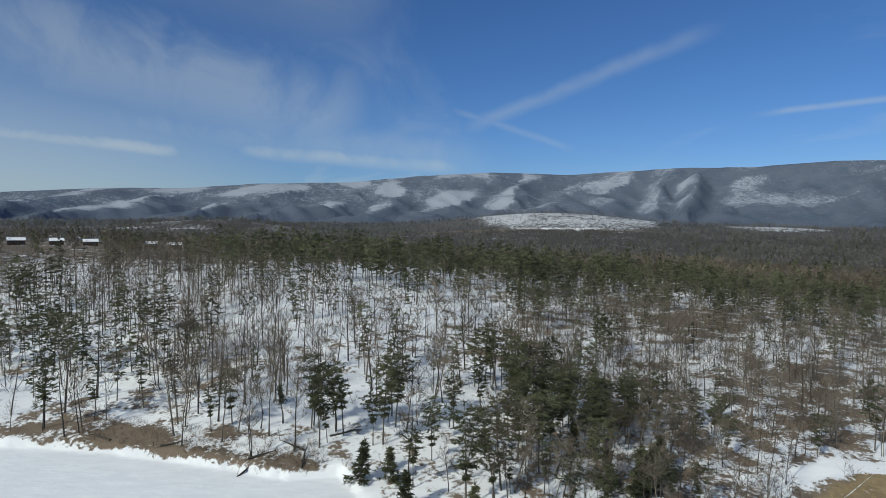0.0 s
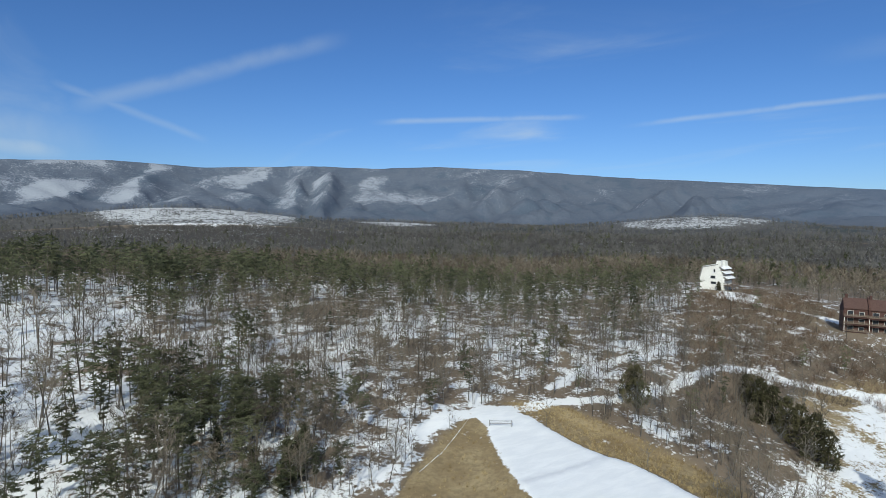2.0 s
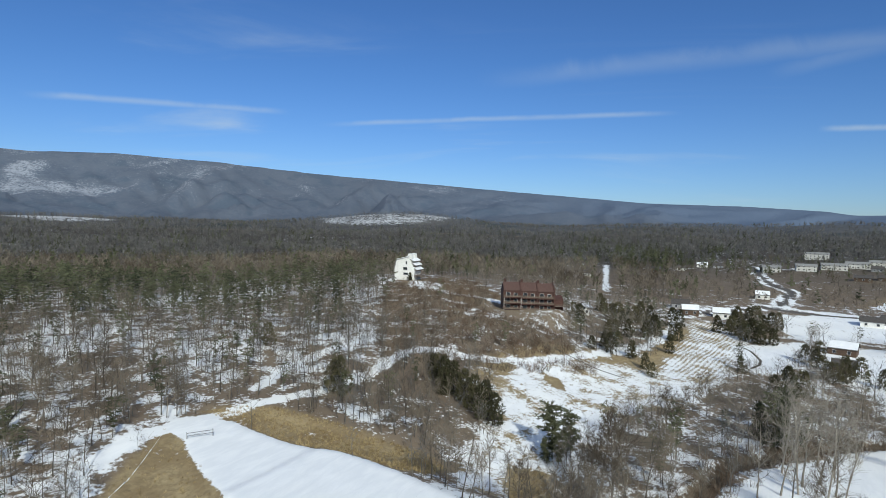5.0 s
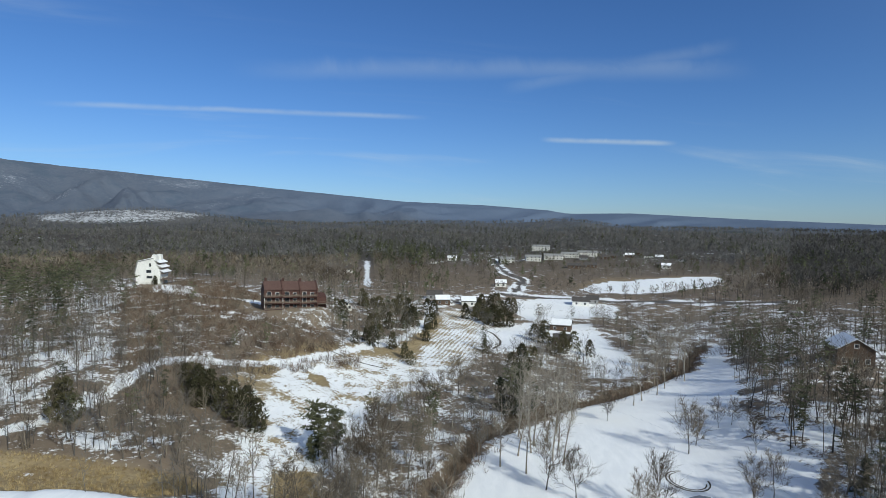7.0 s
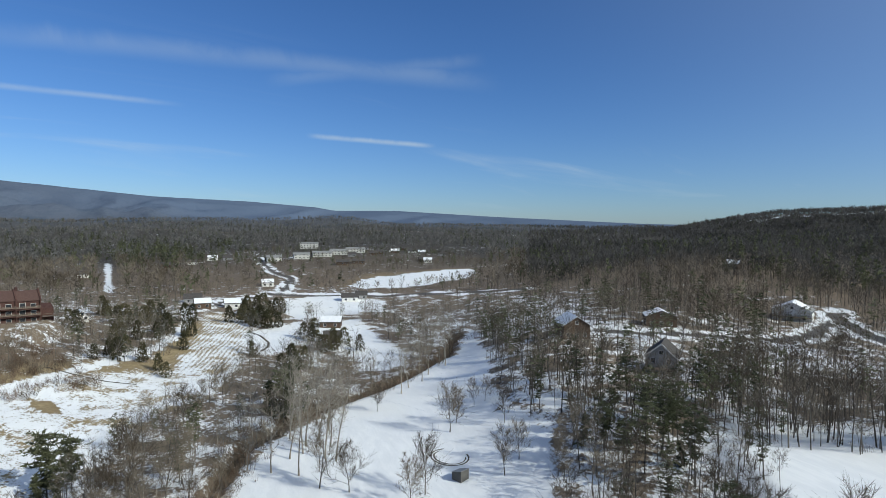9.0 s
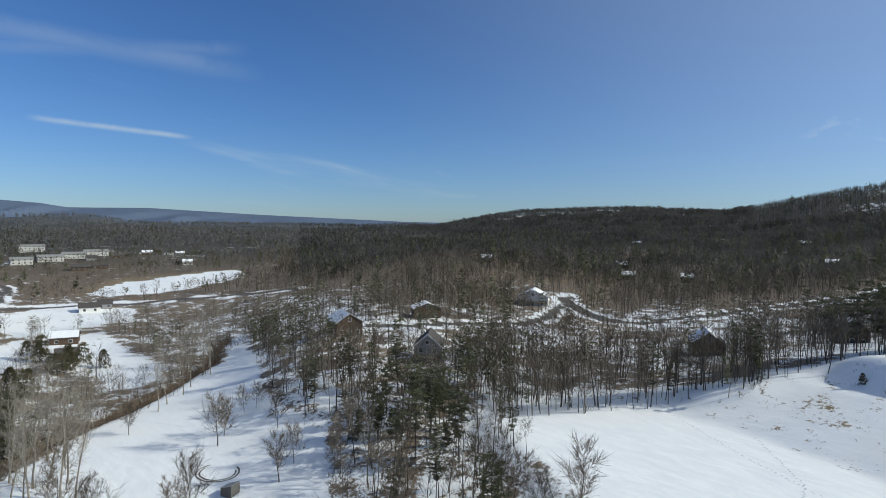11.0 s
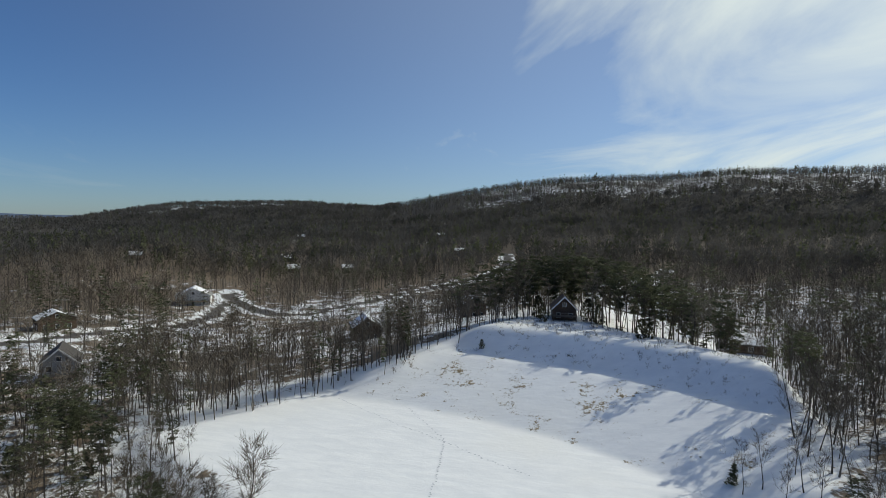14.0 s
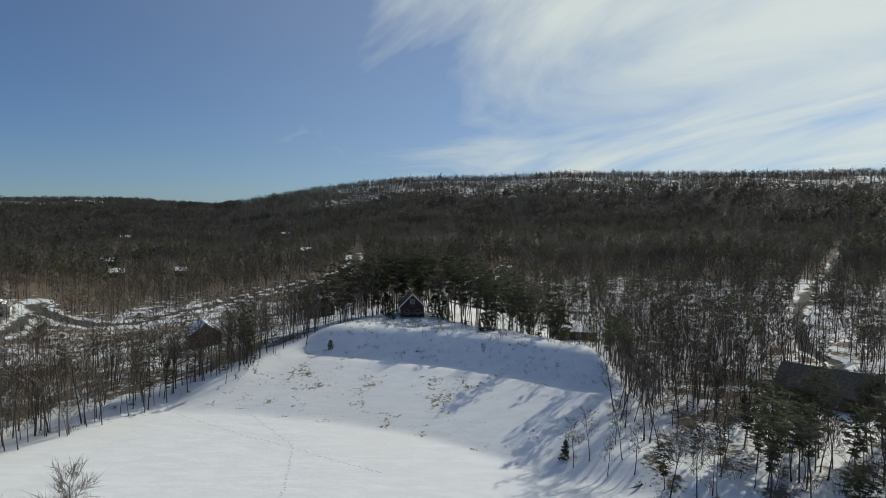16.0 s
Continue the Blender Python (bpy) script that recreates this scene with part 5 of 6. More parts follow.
def plant_brush():
    rng = np.random.RandomState(31)
    groups = {}

    def add(mat_key, x, y, lo, hi):
        z = height(x, y)
        groups.setdefault(mat_key, []).append(np.stack([x, y, z, rng.uniform(lo, hi, len(x)), rng.uniform(size=len(x))], 1))

    def inside(ring, n, margin=0.0):
        ring_x, ring_y = [p[0] for p in ring], [p[1] for p in ring]
        x, y = rng.uniform(min(ring_x), max(ring_x), n), rng.uniform(min(ring_y), max(ring_y), n)
        keep = area(x, y, ring) > margin
        return x[keep], y[keep]

    x, y = inside(BRUSH, 5200)
    keep = ~np.any([np.hypot(x - hx, y - hy) < hr for hx, hy, hr in HOUSE_SPOTS], 0) & ~np.any([line_distance(x, y, l)[0] < h for h, _, l in TRACKS], 0)
    pick = rng.uniform(size=len(x)) < 0.6
    add("russet", x[keep & pick], y[keep & pick], 0.6, 1.2)
    add("grey", x[keep & ~pick], y[keep & ~pick], 0.6, 1.3)
    # undergrowth of the near woods
    x, y = sow(rng, 5200, 75, 260, power=0.5, margin=0.5)
    az = degrees_of(x, y)
    shore = line_distance(x, y, SHORE[4:9])[0]
    keep = rng.uniform(size=len(x)) < np.interp(az, [-40, -5, 5, 20, 100, 116, 125, 220], [0.3, 0.2, 0.6, 1.0, 1.0, 0.6, 0.5, 0.5])
    x, y = x[keep], y[keep]
    pick = rng.uniform(size=len(x)) < np.clip(0.45 + 0.7 * waves(x, y, 40, 55), 0.05, 0.95)
    add("russet", x[pick], y[pick], 0.4, 1.0)
    add("grey", x[~pick], y[~pick], 0.5, 1.3)
    # litter bank of the north shore
    along = rng.uniform(0, 1, 420)
    shore = np.array(SHORE[4:10], float)
    at_x, at_y = np.interp(along, np.linspace(0, 1, 6), shore[:, 0]), np.interp(along, np.linspace(0, 1, 6), shore[:, 1])
    x, y = at_x + rng.normal(0, 1.5, 420), at_y + rng.uniform(0.4, 9, 420)
    add("russet", x[:260], y[:260], 0.12, 0.5)
    add("grey", x[260:], y[260:], 0.2, 0.7)
    # both banks of the ditch
    t = rng.uniform(0, 1, 900)
    line = np.array(DITCH, float)
    seg = np.minimum((t * (len(line) - 1)).astype(int), len(line) - 2)
    f = (t * (len(line) - 1) - seg)[:, None]
    p = line[seg] * (1 - f) + line[seg + 1] * f
    x, y = p[:, 0] + rng.normal(0, 2.6, 900) , p[:, 1] + rng.normal(0, 2.6, 900)
    add("russet", x[:500], y[:500], 0.5, 1.1)
    add("grey", x[500:], y[500:], 0.6, 1.4)
    # the upper cut bank
    x, y = inside(BANK, 1500)
    keep = line_distance(x, y, TOE)[0] > 27
    add("grey", x[keep], y[keep], 0.2, 0.55)
    # dead grass on the dam and the valley edge
    for ring, count in ((GRASS_EAST, 2600), (GRASS_WEST, 2600), (GRASS_SPOT, 500)):
        x, y = inside(ring, count)
        keep = np.hypot(x, y) > 75
        add("straw", x[keep], y[keep], 0.12, 0.32)
    mats = {"straw": M_STRAW, "russet": M_RED, "grey": M_TWIG}
    for key, label in (("russet", "russet leafless brush over the cleared hillside"), ("grey", "grey leafless undergrowth between the trees"), ("straw", "dry straw-coloured grass tufts on the dam")):
        spots = np.concatenate(groups[key])
        stuff({"straw": "dry_grass"}.get(key, key + "_brush"), [scatter("b", shrub_shape(400 + i) if key != "straw" else shrub_shape(420 + i, 2.4, 8, 0, 0.2), spots[i::4], mats[key], lean=0.1) for i in range(4)], label, "brush")


plant_forest()
plant_brush()

# ---- houses ----


def part(name, bm, mat, parent, label=""):
    mesh = bpy.data.meshes.new(name)
    bmesh.ops.recalc_face_normals(bm, faces=bm.faces)
    bm.to_mesh(mesh)
    bm.free()
    mesh.materials.append(mat)
    ob = new(name, mesh)
    ob.parent = parent
    return tagged(ob, label)


def box(bm, x0, x1, y0, y1, z0, z1):
    v = [bm.verts.new((x, y, z)) for z in (z0, z1) for x, y in ((x0, y0), (x1, y0), (x1, y1), (x0, y1))]
    for f in ((3, 2, 1, 0), (4, 5, 6, 7), (0, 1, 5, 4), (1, 2, 6, 5), (2, 3, 7, 6), (3, 0, 4, 7)):
        bm.faces.new([v[i] for i in f])


def prism(bm, profile, y0, y1):
    """Extrudes an outline in x and z along y."""
    a = [bm.verts.new((x, y0, z)) for x, z in profile]
    b = [bm.verts.new((x, y1, z)) for x, z in profile]
    n = len(profile)
    bm.faces.new(a)
    bm.faces.new(b[::-1])
    for i in range(n):
        bm.faces.new((a[i], b[i], b[(i + 1) % n], a[(i + 1) % n]))


def solid(*boxes):
    bm = bmesh.new()
    for b in boxes:
        box(bm, *b)
    return bm


def outline(profile, y0, y1):
    bm = bmesh.new()
    prism(bm, profile, y0, y1)
    return bm


def window(parent, x, z, wide, tall, y, face=-1):
    """A window on a wall that faces along y."""
    t = 0.07
    frame_ob = part("window", solid((x - wide / 2 - t, x + wide / 2 + t, y + face * 0.06 - 0.04, y + face * 0.06 + 0.04, z - t, z),
                                    (x - wide / 2 - t, x + wide / 2 + t, y + face * 0.06 - 0.04, y + face * 0.06 + 0.04, z + tall, z + tall + t),
                                    (x - wide / 2 - t, x - wide / 2, y + face * 0.06 - 0.04, y + face * 0.06 + 0.04, z, z + tall),
                                    (x + wide / 2, x + wide / 2 + t, y + face * 0.06 - 0.04, y + face * 0.06 + 0.04, z, z + tall)), M_TRIM, parent, "white window frame")
    part("pane", solid((x - wide / 2, x + wide / 2, y + face * 0.03 - 0.01, y + face * 0.03 + 0.01, z, z + tall)), M_GLASS, frame_ob)
    return frame_ob


def side_window(parent, y, z, wide, tall, x, face=1):
    t = 0.07
    a, b = x + face * 0.06 - 0.04, x + face * 0.06 + 0.04
    frame_ob = part("window", solid((a, b, y - wide / 2 - t, y + wide / 2 + t, z - t, z), (a, b, y - wide / 2 - t, y + wide / 2 + t, z + tall, z + tall + t),
                                    (a, b, y - wide / 2 - t, y - wide / 2, z, z + tall), (a, b, y + wide / 2, y + wide / 2 + t, z, z + tall)), M_TRIM, parent, "white window frame")
    part("pane", solid((x + face * 0.03 - 0.01, x + face * 0.03 + 0.01, y - wide / 2, y + wide / 2, z, z + tall)), M_GLASS, frame_ob)
    return frame_ob


def root_at(name, x, y, face_az, label, category, group="", z=None):
    """An empty at a house's foot; its -y side looks along face_az."""
    root = new(name)
    root.matrix_world = pose(x, y, (ground_at(x, y) if z is None else z) - 0.2, 0, 0, 180 - face_az)
    return tagged(root, label, category, group)


def gable_house(name, x, y, face_az, wide, deep, wall_h, roof_h, wall_mat, roof_mat, label, snow=0.0, deck=False, chimney=True, floors=1, group="", z=None, win=True, trim=False):
    """A house whose gable looks along face_az, with a ridge that runs back."""
    root = root_at(name, x, y, face_az, label, "house", group, z)
    w, d = wide / 2, deep / 2
    part("wall", outline([(-w, -1.5), (w, -1.5), (w, wall_h), (0, wall_h + roof_h), (-w, wall_h)], -d, d), wall_mat, root)
    e, t = 0.5, 0.18
    slope = roof_h / w
    part("roof", outline([(-w - e, wall_h - e * slope), (0, wall_h + roof_h), (w + e, wall_h - e * slope), (w + e, wall_h - e * slope + t), (0, wall_h + roof_h + t * 1.2), (-w - e, wall_h - e * slope + t)], -d - e, d + e), roof_mat, root)
    if snow:
        s0 = t + 0.01
        part("roof_snow", outline([(-w - e + 0.1, wall_h - e * slope + s0 + 0.1 * slope), (0, wall_h + roof_h + s0 * 1.2), (w * snow, wall_h + roof_h * (1 - snow) + s0), (w * snow, wall_h + roof_h * (1 - snow) + s0 + 0.14), (0, wall_h + roof_h + s0 + 0.2), (-w - e + 0.1, wall_h - e * slope + s0 + 0.24)], -d - e + 0.1, d + e - 0.1), M_SNOW, root, "white snow on the roof")
    if trim:
        part("bargeboard", outline([(-w - e, wall_h - e * slope - 0.12), (0, wall_h + roof_h - 0.12), (w + e, wall_h - e * slope - 0.12), (w + e, wall_h - e * slope + t + 0.12), (0, wall_h + roof_h + t * 1.2 + 0.12), (-w - e, wall_h - e * slope + t + 0.12)], -d - e - 0.12, -d - e - 0.003), M_TRIM, root, "white painted gable board")
    if win:
        for f in range(floors):
            for px in (-w * 0.5, w * 0.5) if wide < 9 else (-w * 0.62, 0.0, w * 0.62):
                window(root, px, 0.9 + f * 2.7, 1.1, 1.3, -d)
            for py in (-d * 0.5, d * 0.5):
                side_window(root, py, 0.9 + f * 2.7, 1.1, 1.2, w, 1)
                side_window(root, py, 0.9 + f * 2.7, 1.1, 1.2, -w, -1)
        window(root, 0, wall_h + roof_h * 0.18, 1.0, 1.1, -d)
    if chimney:
        c = part("chimney", solid((w * 0.3, w * 0.3 + 0.8, d * 0.3, d * 0.3 + 0.8, wall_h, wall_h + roof_h + 0.9)), M_STONE, root, "grey stone chimney")
        part("cap", solid((w * 0.3 - 0.1, w * 0.3 + 0.9, d * 0.3 - 0.1, d * 0.3 + 0.9, wall_h + roof_h + 0.9, wall_h + roof_h + 1.05)), M_CONCRETE, c)
    if deck:
        part("deck", solid((-w, w, -d - 2.6, -d, wall_h * 0.42, wall_h * 0.42 + 0.2)), M_DECK, root, "weathered wooden deck")
        for px in (-w + 0.1, -0.1, w - 0.3):
            part("deck_post", solid((px, px + 0.2, -d - 2.5, -d - 2.3, -1.5, wall_h * 0.42 + 1.1)), M_DECK, root)
        rail = part("railing", solid((-w, w, -d - 2.55, -d - 2.45, wall_h * 0.42 + 1.0, wall_h * 0.42 + 1.1), (-w, w, -d - 2.55, -d - 2.45, wall_h * 0.42 + 0.55, wall_h * 0.42 + 0.62)), M_DECK, root)
        for i in range(9):
            px = -w + (i + 0.5) * wide / 9
            part("baluster", solid((px - 0.03, px + 0.03, -d - 2.53, -d - 2.47, wall_h * 0.42 + 0.2, wall_h * 0.42 + 1.0)), M_DECK, rail)
    return root


def slab_house(name, x, y, face_az, wide, deep, wall_h, roof_h, wall_mat, roof_mat, label, snow=True, group="", z=None, cells=0, floors=1):
    """A house with its long eaves towards face_az and the ridge across."""
    root = root_at(name, x, y, face_az, label, "house", group, z)
    w, d = wide / 2, deep / 2
    bm = bmesh.new()
    prism(bm, [(-d, -1.5), (d, -1.5), (d, wall_h), (0, wall_h + roof_h), (-d, wall_h)], -w, w)
    bmesh.ops.rotate(bm, verts=bm.verts, cent=(0, 0, 0), matrix=Matrix.Rotation(radians(90), 3, "Z"))
    part("wall", bm, wall_mat, root)
    e, t, k = 0.5, 0.18, roof_h / d
    bm = bmesh.new()
    prism(bm, [(-d - e, wall_h - e * k), (0, wall_h + roof_h), (d + e, wall_h - e * k), (d + e, wall_h - e * k + t), (0, wall_h + roof_h + t * 1.2), (-d - e, wall_h - e * k + t)], -w - e, w + e)
    bmesh.ops.rotate(bm, verts=bm.verts, cent=(0, 0, 0), matrix=Matrix.Rotation(radians(90), 3, "Z"))
    part("roof", bm, roof_mat, root)
    if snow:
        bm = bmesh.new()
        prism(bm, [(-d - e + 0.15, wall_h - e * k + t + 0.16), (0, wall_h + roof_h + t * 1.2 + 0.02), (d + e - 0.15, wall_h - e * k + t + 0.16), (d + e - 0.15, wall_h - e * k + t + 0.28), (0, wall_h + roof_h + t * 1.2 + 0.2), (-d - e + 0.15, wall_h - e * k + t + 0.28)], -w - e + 0.15, w + e - 0.15)
        bmesh.ops.rotate(bm, verts=bm.verts, cent=(0, 0, 0), matrix=Matrix.Rotation(radians(90), 3, "Z"))
        part("roof_snow", bm, M_SNOW, root, "white snow on the roof")
    for f in range(floors):
        n = cells or max(2, int(wide / 3.5))
        for i in range(n):
            window(root, -w + (i + 0.5) * wide / n, 0.9 + f * 2.7, 1.2, 1.2, -d)
    return root


def white_stepped_house(x, y):
    """A tall white house: its roof climbs to one side, where terraces with sloping canopies step down."""
    root = root_at("stepped_house", x, y, 262, "tall white house with stepped balconies on a cleared hill", "house")
    side = [(-5.3, -2), (4.8, -2), (4.9, 2.0), (5.2, 5.1), (2.1, 11.8), (-4.5, 10.2), (-5.7, 5.0)]
    part("wall", outline(side, -4.5, 4.5), M_WHITE, root, "white boarded wall")
    part("roof", outline([(-6.2, 4.6), (-4.85, 10.5), (2.2, 12.15), (2.25, 11.84), (-4.5, 10.24), (-5.74, 5.0)], -4.8, 4.8), M_GREYROOF, root, "pale grey roof")
    part("roof_snow", outline([(-4.6, 10.62), (2.0, 12.16), (2.0, 12.36), (-4.6, 10.8)], -4.7, 4.7), M_SNOW, root, "white snow on the roof")
    for k, y0 in enumerate((-4.4, 0.6)):
        part("dormer", outline([(1.0, 11.6), (3.6, 10.6), (3.4, 13.3), (1.7, 13.6)], y0, y0 + 2.6), M_WHITE, root)
    for px, pz in ((3.3, 9.4), (4.2, 7.3), (5.0, 5.1)):
        balcony = part("balcony", solid((px - 0.9, px + 1.5, -4.3, 4.3, pz - 0.18, pz)), M_DECK, root, "dark wooden balcony")
        part("glazing", solid((px - 1.0, px - 0.62, -4.1, 4.1, pz, pz + 1.5)), M_GLASS, balcony, "dark glazing")
        for y0 in (-4.4, -1.35, 1.7):
            part("canopy", outline([(px - 0.75, pz + 1.75), (px + 1.75, pz + 0.35), (px + 1.85, pz + 0.62), (px - 0.65, pz + 2.05)], y0, y0 + 2.7), M_SNOW, balcony, "snow-covered sloping canopy")
    deck = part("deck", solid((4.9, 9.0, -4.6, 4.0, 2.4, 2.6)), M_DECK, root, "dark wooden deck")
    for px, py in ((8.7, -4.4), (8.7, -0.5), (8.7, 3.6), (6.5, -4.4)):
        part("post", solid((px, px + 0.22, py, py + 0.22, -3, 3.6)), M_DECK, deck)
    part("railing", solid((4.9, 9.0, -4.6, -4.5, 3.4, 3.52), (8.9, 9.0, -4.6, 4.0, 3.4, 3.52), (4.9, 9.0, -4.6, -4.5, 2.9, 3.0), (8.9, 9.0, -4.6, 4.0, 2.9, 3.0)), M_DECK, deck)
    for px, pz, ww, hh in ((0.8, 8.2, 0.8, 1.5), (0.2, 5.4, 2.2, 1.3), (0.5, 2.9, 2.5, 1.1), (3.0, 0.2, 1.4, 1.9)):
        window(root, px, pz, ww, hh, -4.5)


def across(profile, half):
    """A solid with its outline seen from the side, running along x."""
    bm = bmesh.new()
    prism(bm, profile, -half, half)
    bmesh.ops.rotate(bm, verts=bm.verts, cent=(0, 0, 0), matrix=Matrix.Rotation(radians(90), 3, "Z"))
    return bm


def townhouse_row(x, y):
    """Three red-brown townhouses of three floors with balconies, each set off a little from the next."""
    az = 243
    u, f = bearing(az + 90), bearing(az)
    for i in range(3):
        px, py = x - u.x * (i - 1) * 7.1 + f.x * (1 - i) * 0.9, y - u.y * (i - 1) * 7.1 + f.y * (1 - i) * 0.9
        root = root_at("townhouse", px, py, az, "red-brown wooden townhouse with stacked balconies", "house", "townhouses of the row", z=4.9 - 0.35 * i)
        part("wall", across([(-5.0, 8.0), (-1.4, 10.7), (5.0, 7.2), (5.0, -4), (-5.0, -4)], 3.5), M_REDWOOD, root)
        part("roof", across([(-5.4, 7.7), (-1.4, 10.72), (5.8, 6.8), (5.8, 7.1), (-1.4, 11.06), (-5.4, 8.0)], 3.4), M_REDROOF, root, "red-brown shingled roof")
        part("firewall", across([(-5.6, 8.4), (-1.4, 11.6), (5.9, 7.7), (7.2, 6.9), (7.2, -4), (-5.6, -4)], 0.22), M_REDWOOD, root, "dark dividing wall").location.x = 3.62
        part("chimney", solid((-2.6, -1.8, 0.6, 1.4, 9.5, 12.1)), M_REDWOOD, root)
        for k, pz in enumerate((0.0, 2.6, 5.1)):
            balcony = part("balcony", solid((-3.5, 3.4, -6.6, -5.0, pz - 0.2, pz)), M_REDWOOD, root)
            part("railing", solid((-3.5, 3.4, -6.62, -6.52, pz + 0.85, pz + 1.0), (-3.5, 3.4, -6.62, -6.52, pz + 0.25, pz + 0.7)), M_DECK, balcony, "greying wooden railing")
            part("post", solid((-3.45, -3.25, -6.6, -6.4, pz, pz + 2.4)), M_TRIM if k < 2 and i < 2 else M_REDWOOD, balcony, "pale post")
            for wx, wide, tall in ((-1.5, 1.6, 1.7), (1.6, 1.4, 1.4)):
                window(root, wx, pz + 0.25, wide, tall, -5.0)
        part("stair_deck", solid((-1.0, 3.4, -8.2, -6.6, -1.0, -0.8)), M_DECK, root)
        if i == 2:
            annex = part("annex", across([(-4.0, 4.6), (0.5, 6.0), (4.0, 4.4), (4.0, -4), (-4.0, -4)], 1.9), M_REDWOOD, root, "low red-brown end annex")
            annex.location.x = 5.8
            part("deck", solid((-1.9, 4.2, -6.4, -4.0, 1.9, 2.1)), M_DECK, annex)
            part("railing", solid((-1.9, 4.2, -6.4, -6.3, 2.9, 3.0), (4.1, 4.2, -6.4, -4.0, 2.9, 3.0)), M_DECK, annex)


def build_houses():
    white_stepped_house(256, 147)
    townhouse_row(233, 76)
    gable_house("chalet", 129, -111, 316, 8.0, 10, 5.4, 3.4, M_GREY, M_DARKROOF, "grey chalet with glazed gable and deck in snowy woods", 0.0, True, False, 2, z=-0.5, trim=True)
    gable_house("brown_house", 169, -107, 285, 9, 11, 4.6, 2.8, M_BROWN, M_DARKROOF, "dark brown wooden house among pines with snowy roof", 0.8, False, False)
    gable_house("brown_cabin", 179, -152, 300, 11, 8, 4.0, 2.2, M_BROWN, M_DARKROOF, "dark wooden cabin with patches of snow on its roof", 0.5)
    gable_house("grey_house", 187, -231, 326, 15, 12, 4.6, 3.3, M_WHITE, M_GREYROOF, "pale house with a broad gable above a brown deck", 0.8, True, False, trim=True)
    gable_house("gable_cabin", 11, -170, 352, 6.6, 8, 3.4, 3.3, M_BROWN, M_TANROOF, "brown timber cabin with cream-trimmed gable above the bank", 0.0, True, False, 1, trim=True)
    slab_house("low_house", -41, -181, 12, 11, 8, 2.6, 1.4, M_BROWN, M_DARKROOF, "low dark house with a snow-covered roof in the woods")
    slab_house("long_house", -75, -113, 45, 16, 11, 3.2, 3.4, M_BROWN, M_DARKROOF, "long dark house with a slate-grey roof below the drive", False)
    gable_house("dark_house", 75, -175, 330, 9, 10, 4.4, 3.0, M_BROWN, M_DARKROOF, "dark wooden house half hidden by bare trees", 0.6, False, False)
    gable_house("dark_house", 47, -210, 340, 9, 10, 4.8, 2.6, M_BROWN, M_DARKROOF, "dark tall house with a little snow on the roof", 0.4, False, False)
    gable_house("white_cottage", 268, 60, 250, 4.6, 7, 2.3, 1.9, M_WHITE, M_DARKROOF, "small white cottage behind dark cedars", 0.5, False, False)
    for (x, y), az, w in zip(HILLTOP, (143, 146, 148, 153, 155), (14, 12, 13, 11, 13)):
        slab_house("hilltop_house", x, y, az, w * 0.75, 8, 3.2, 1.8, M_BROWN, M_DARKROOF, "brown house with a snowy roof on the wooded hilltop", group="hilltop houses")
    for x, y, az, w, f in [(612, -62, 270, 16, 2), (634, -86, 272, 20, 2), (660, -108, 273, 19, 2), (694, -134, 274, 22, 2), (790, -90, 275, 24, 3), (600, -34, 268, 14, 2)]:
        slab_house("terrace_block", x, y, az, w, 11, 2.2 * f, 1.9, M_CREAM, M_GREYROOF, "long pale terrace block with grey roof on the far town slope", False, "far terrace blocks", floors=f)
    for x, y, az, w, mat in [(364, -67, 280, 10, M_WHITE), (372, -76, 282, 7, M_GREY), (340, 3, 268, 8, M_WHITE), (334, 18, 262, 8, M_BROWN), (591, -193, 288, 9, M_WHITE), (600, -190, 280, 8, M_BROWN), (247, -38, 279, 7, M_BROWN), (284, -43, 285, 10, M_BROWN), (352, 24, 266, 9, M_GREY), (430, -20, 270, 8, M_WHITE), (590, 40, 266, 9, M_WHITE), (640, 10, 266, 9, M_GREY), (560, 60, 264, 8, M_BROWN), (650, -230, 290, 9, M_GREY), (680, -180, 284, 10, M_BROWN), (500, 110, 260, 8, M_WHITE), (560, -96, 280, 12, M_BROWN), (574, -114, 280, 12, M_BROWN), (640, -120, 282, 9, M_GREY), (652, -146, 284, 9, M_BROWN), (668, -158, 285, 8, M_BROWN), (690, -205, 287, 10, M_WHITE), (705, -222, 288, 9, M_GREY), (730, -190, 286, 9, M_WHITE), (760, -160, 284, 10, M_GREY), (770, -215, 287, 9, M_BROWN), (610, -30, 272, 9, M_BROWN), (650, 25, 268, 10, M_WHITE)]:
        slab_house("village_house", x, y, az, w, 8, 3.0, 2.0, mat, M_DARKROOF, "small house with patchy snow on its roof in the valley", (x + w) % 3 < 1, group="village houses")
    for x, y, w in [(211, -363, 12), (178, -381, 10), (306, -739, 16), (290, -304, 10), (250, -420, 12), (120, -480, 12), (350, -620, 12), (200, -700, 14), (758, -1213, 18), (730, -1200, 14), (785, -1215, 16), (860, -1090, 14), (905, -1060, 14)]:
        slab_house("woodland_house", x, y, 330, w * 0.75, 8, 3.2, 2.2, M_BROWN, M_DARKROOF, "house with a snow-covered roof deep in the woods", group="woodland houses")


build_houses()

# ---- small things ----


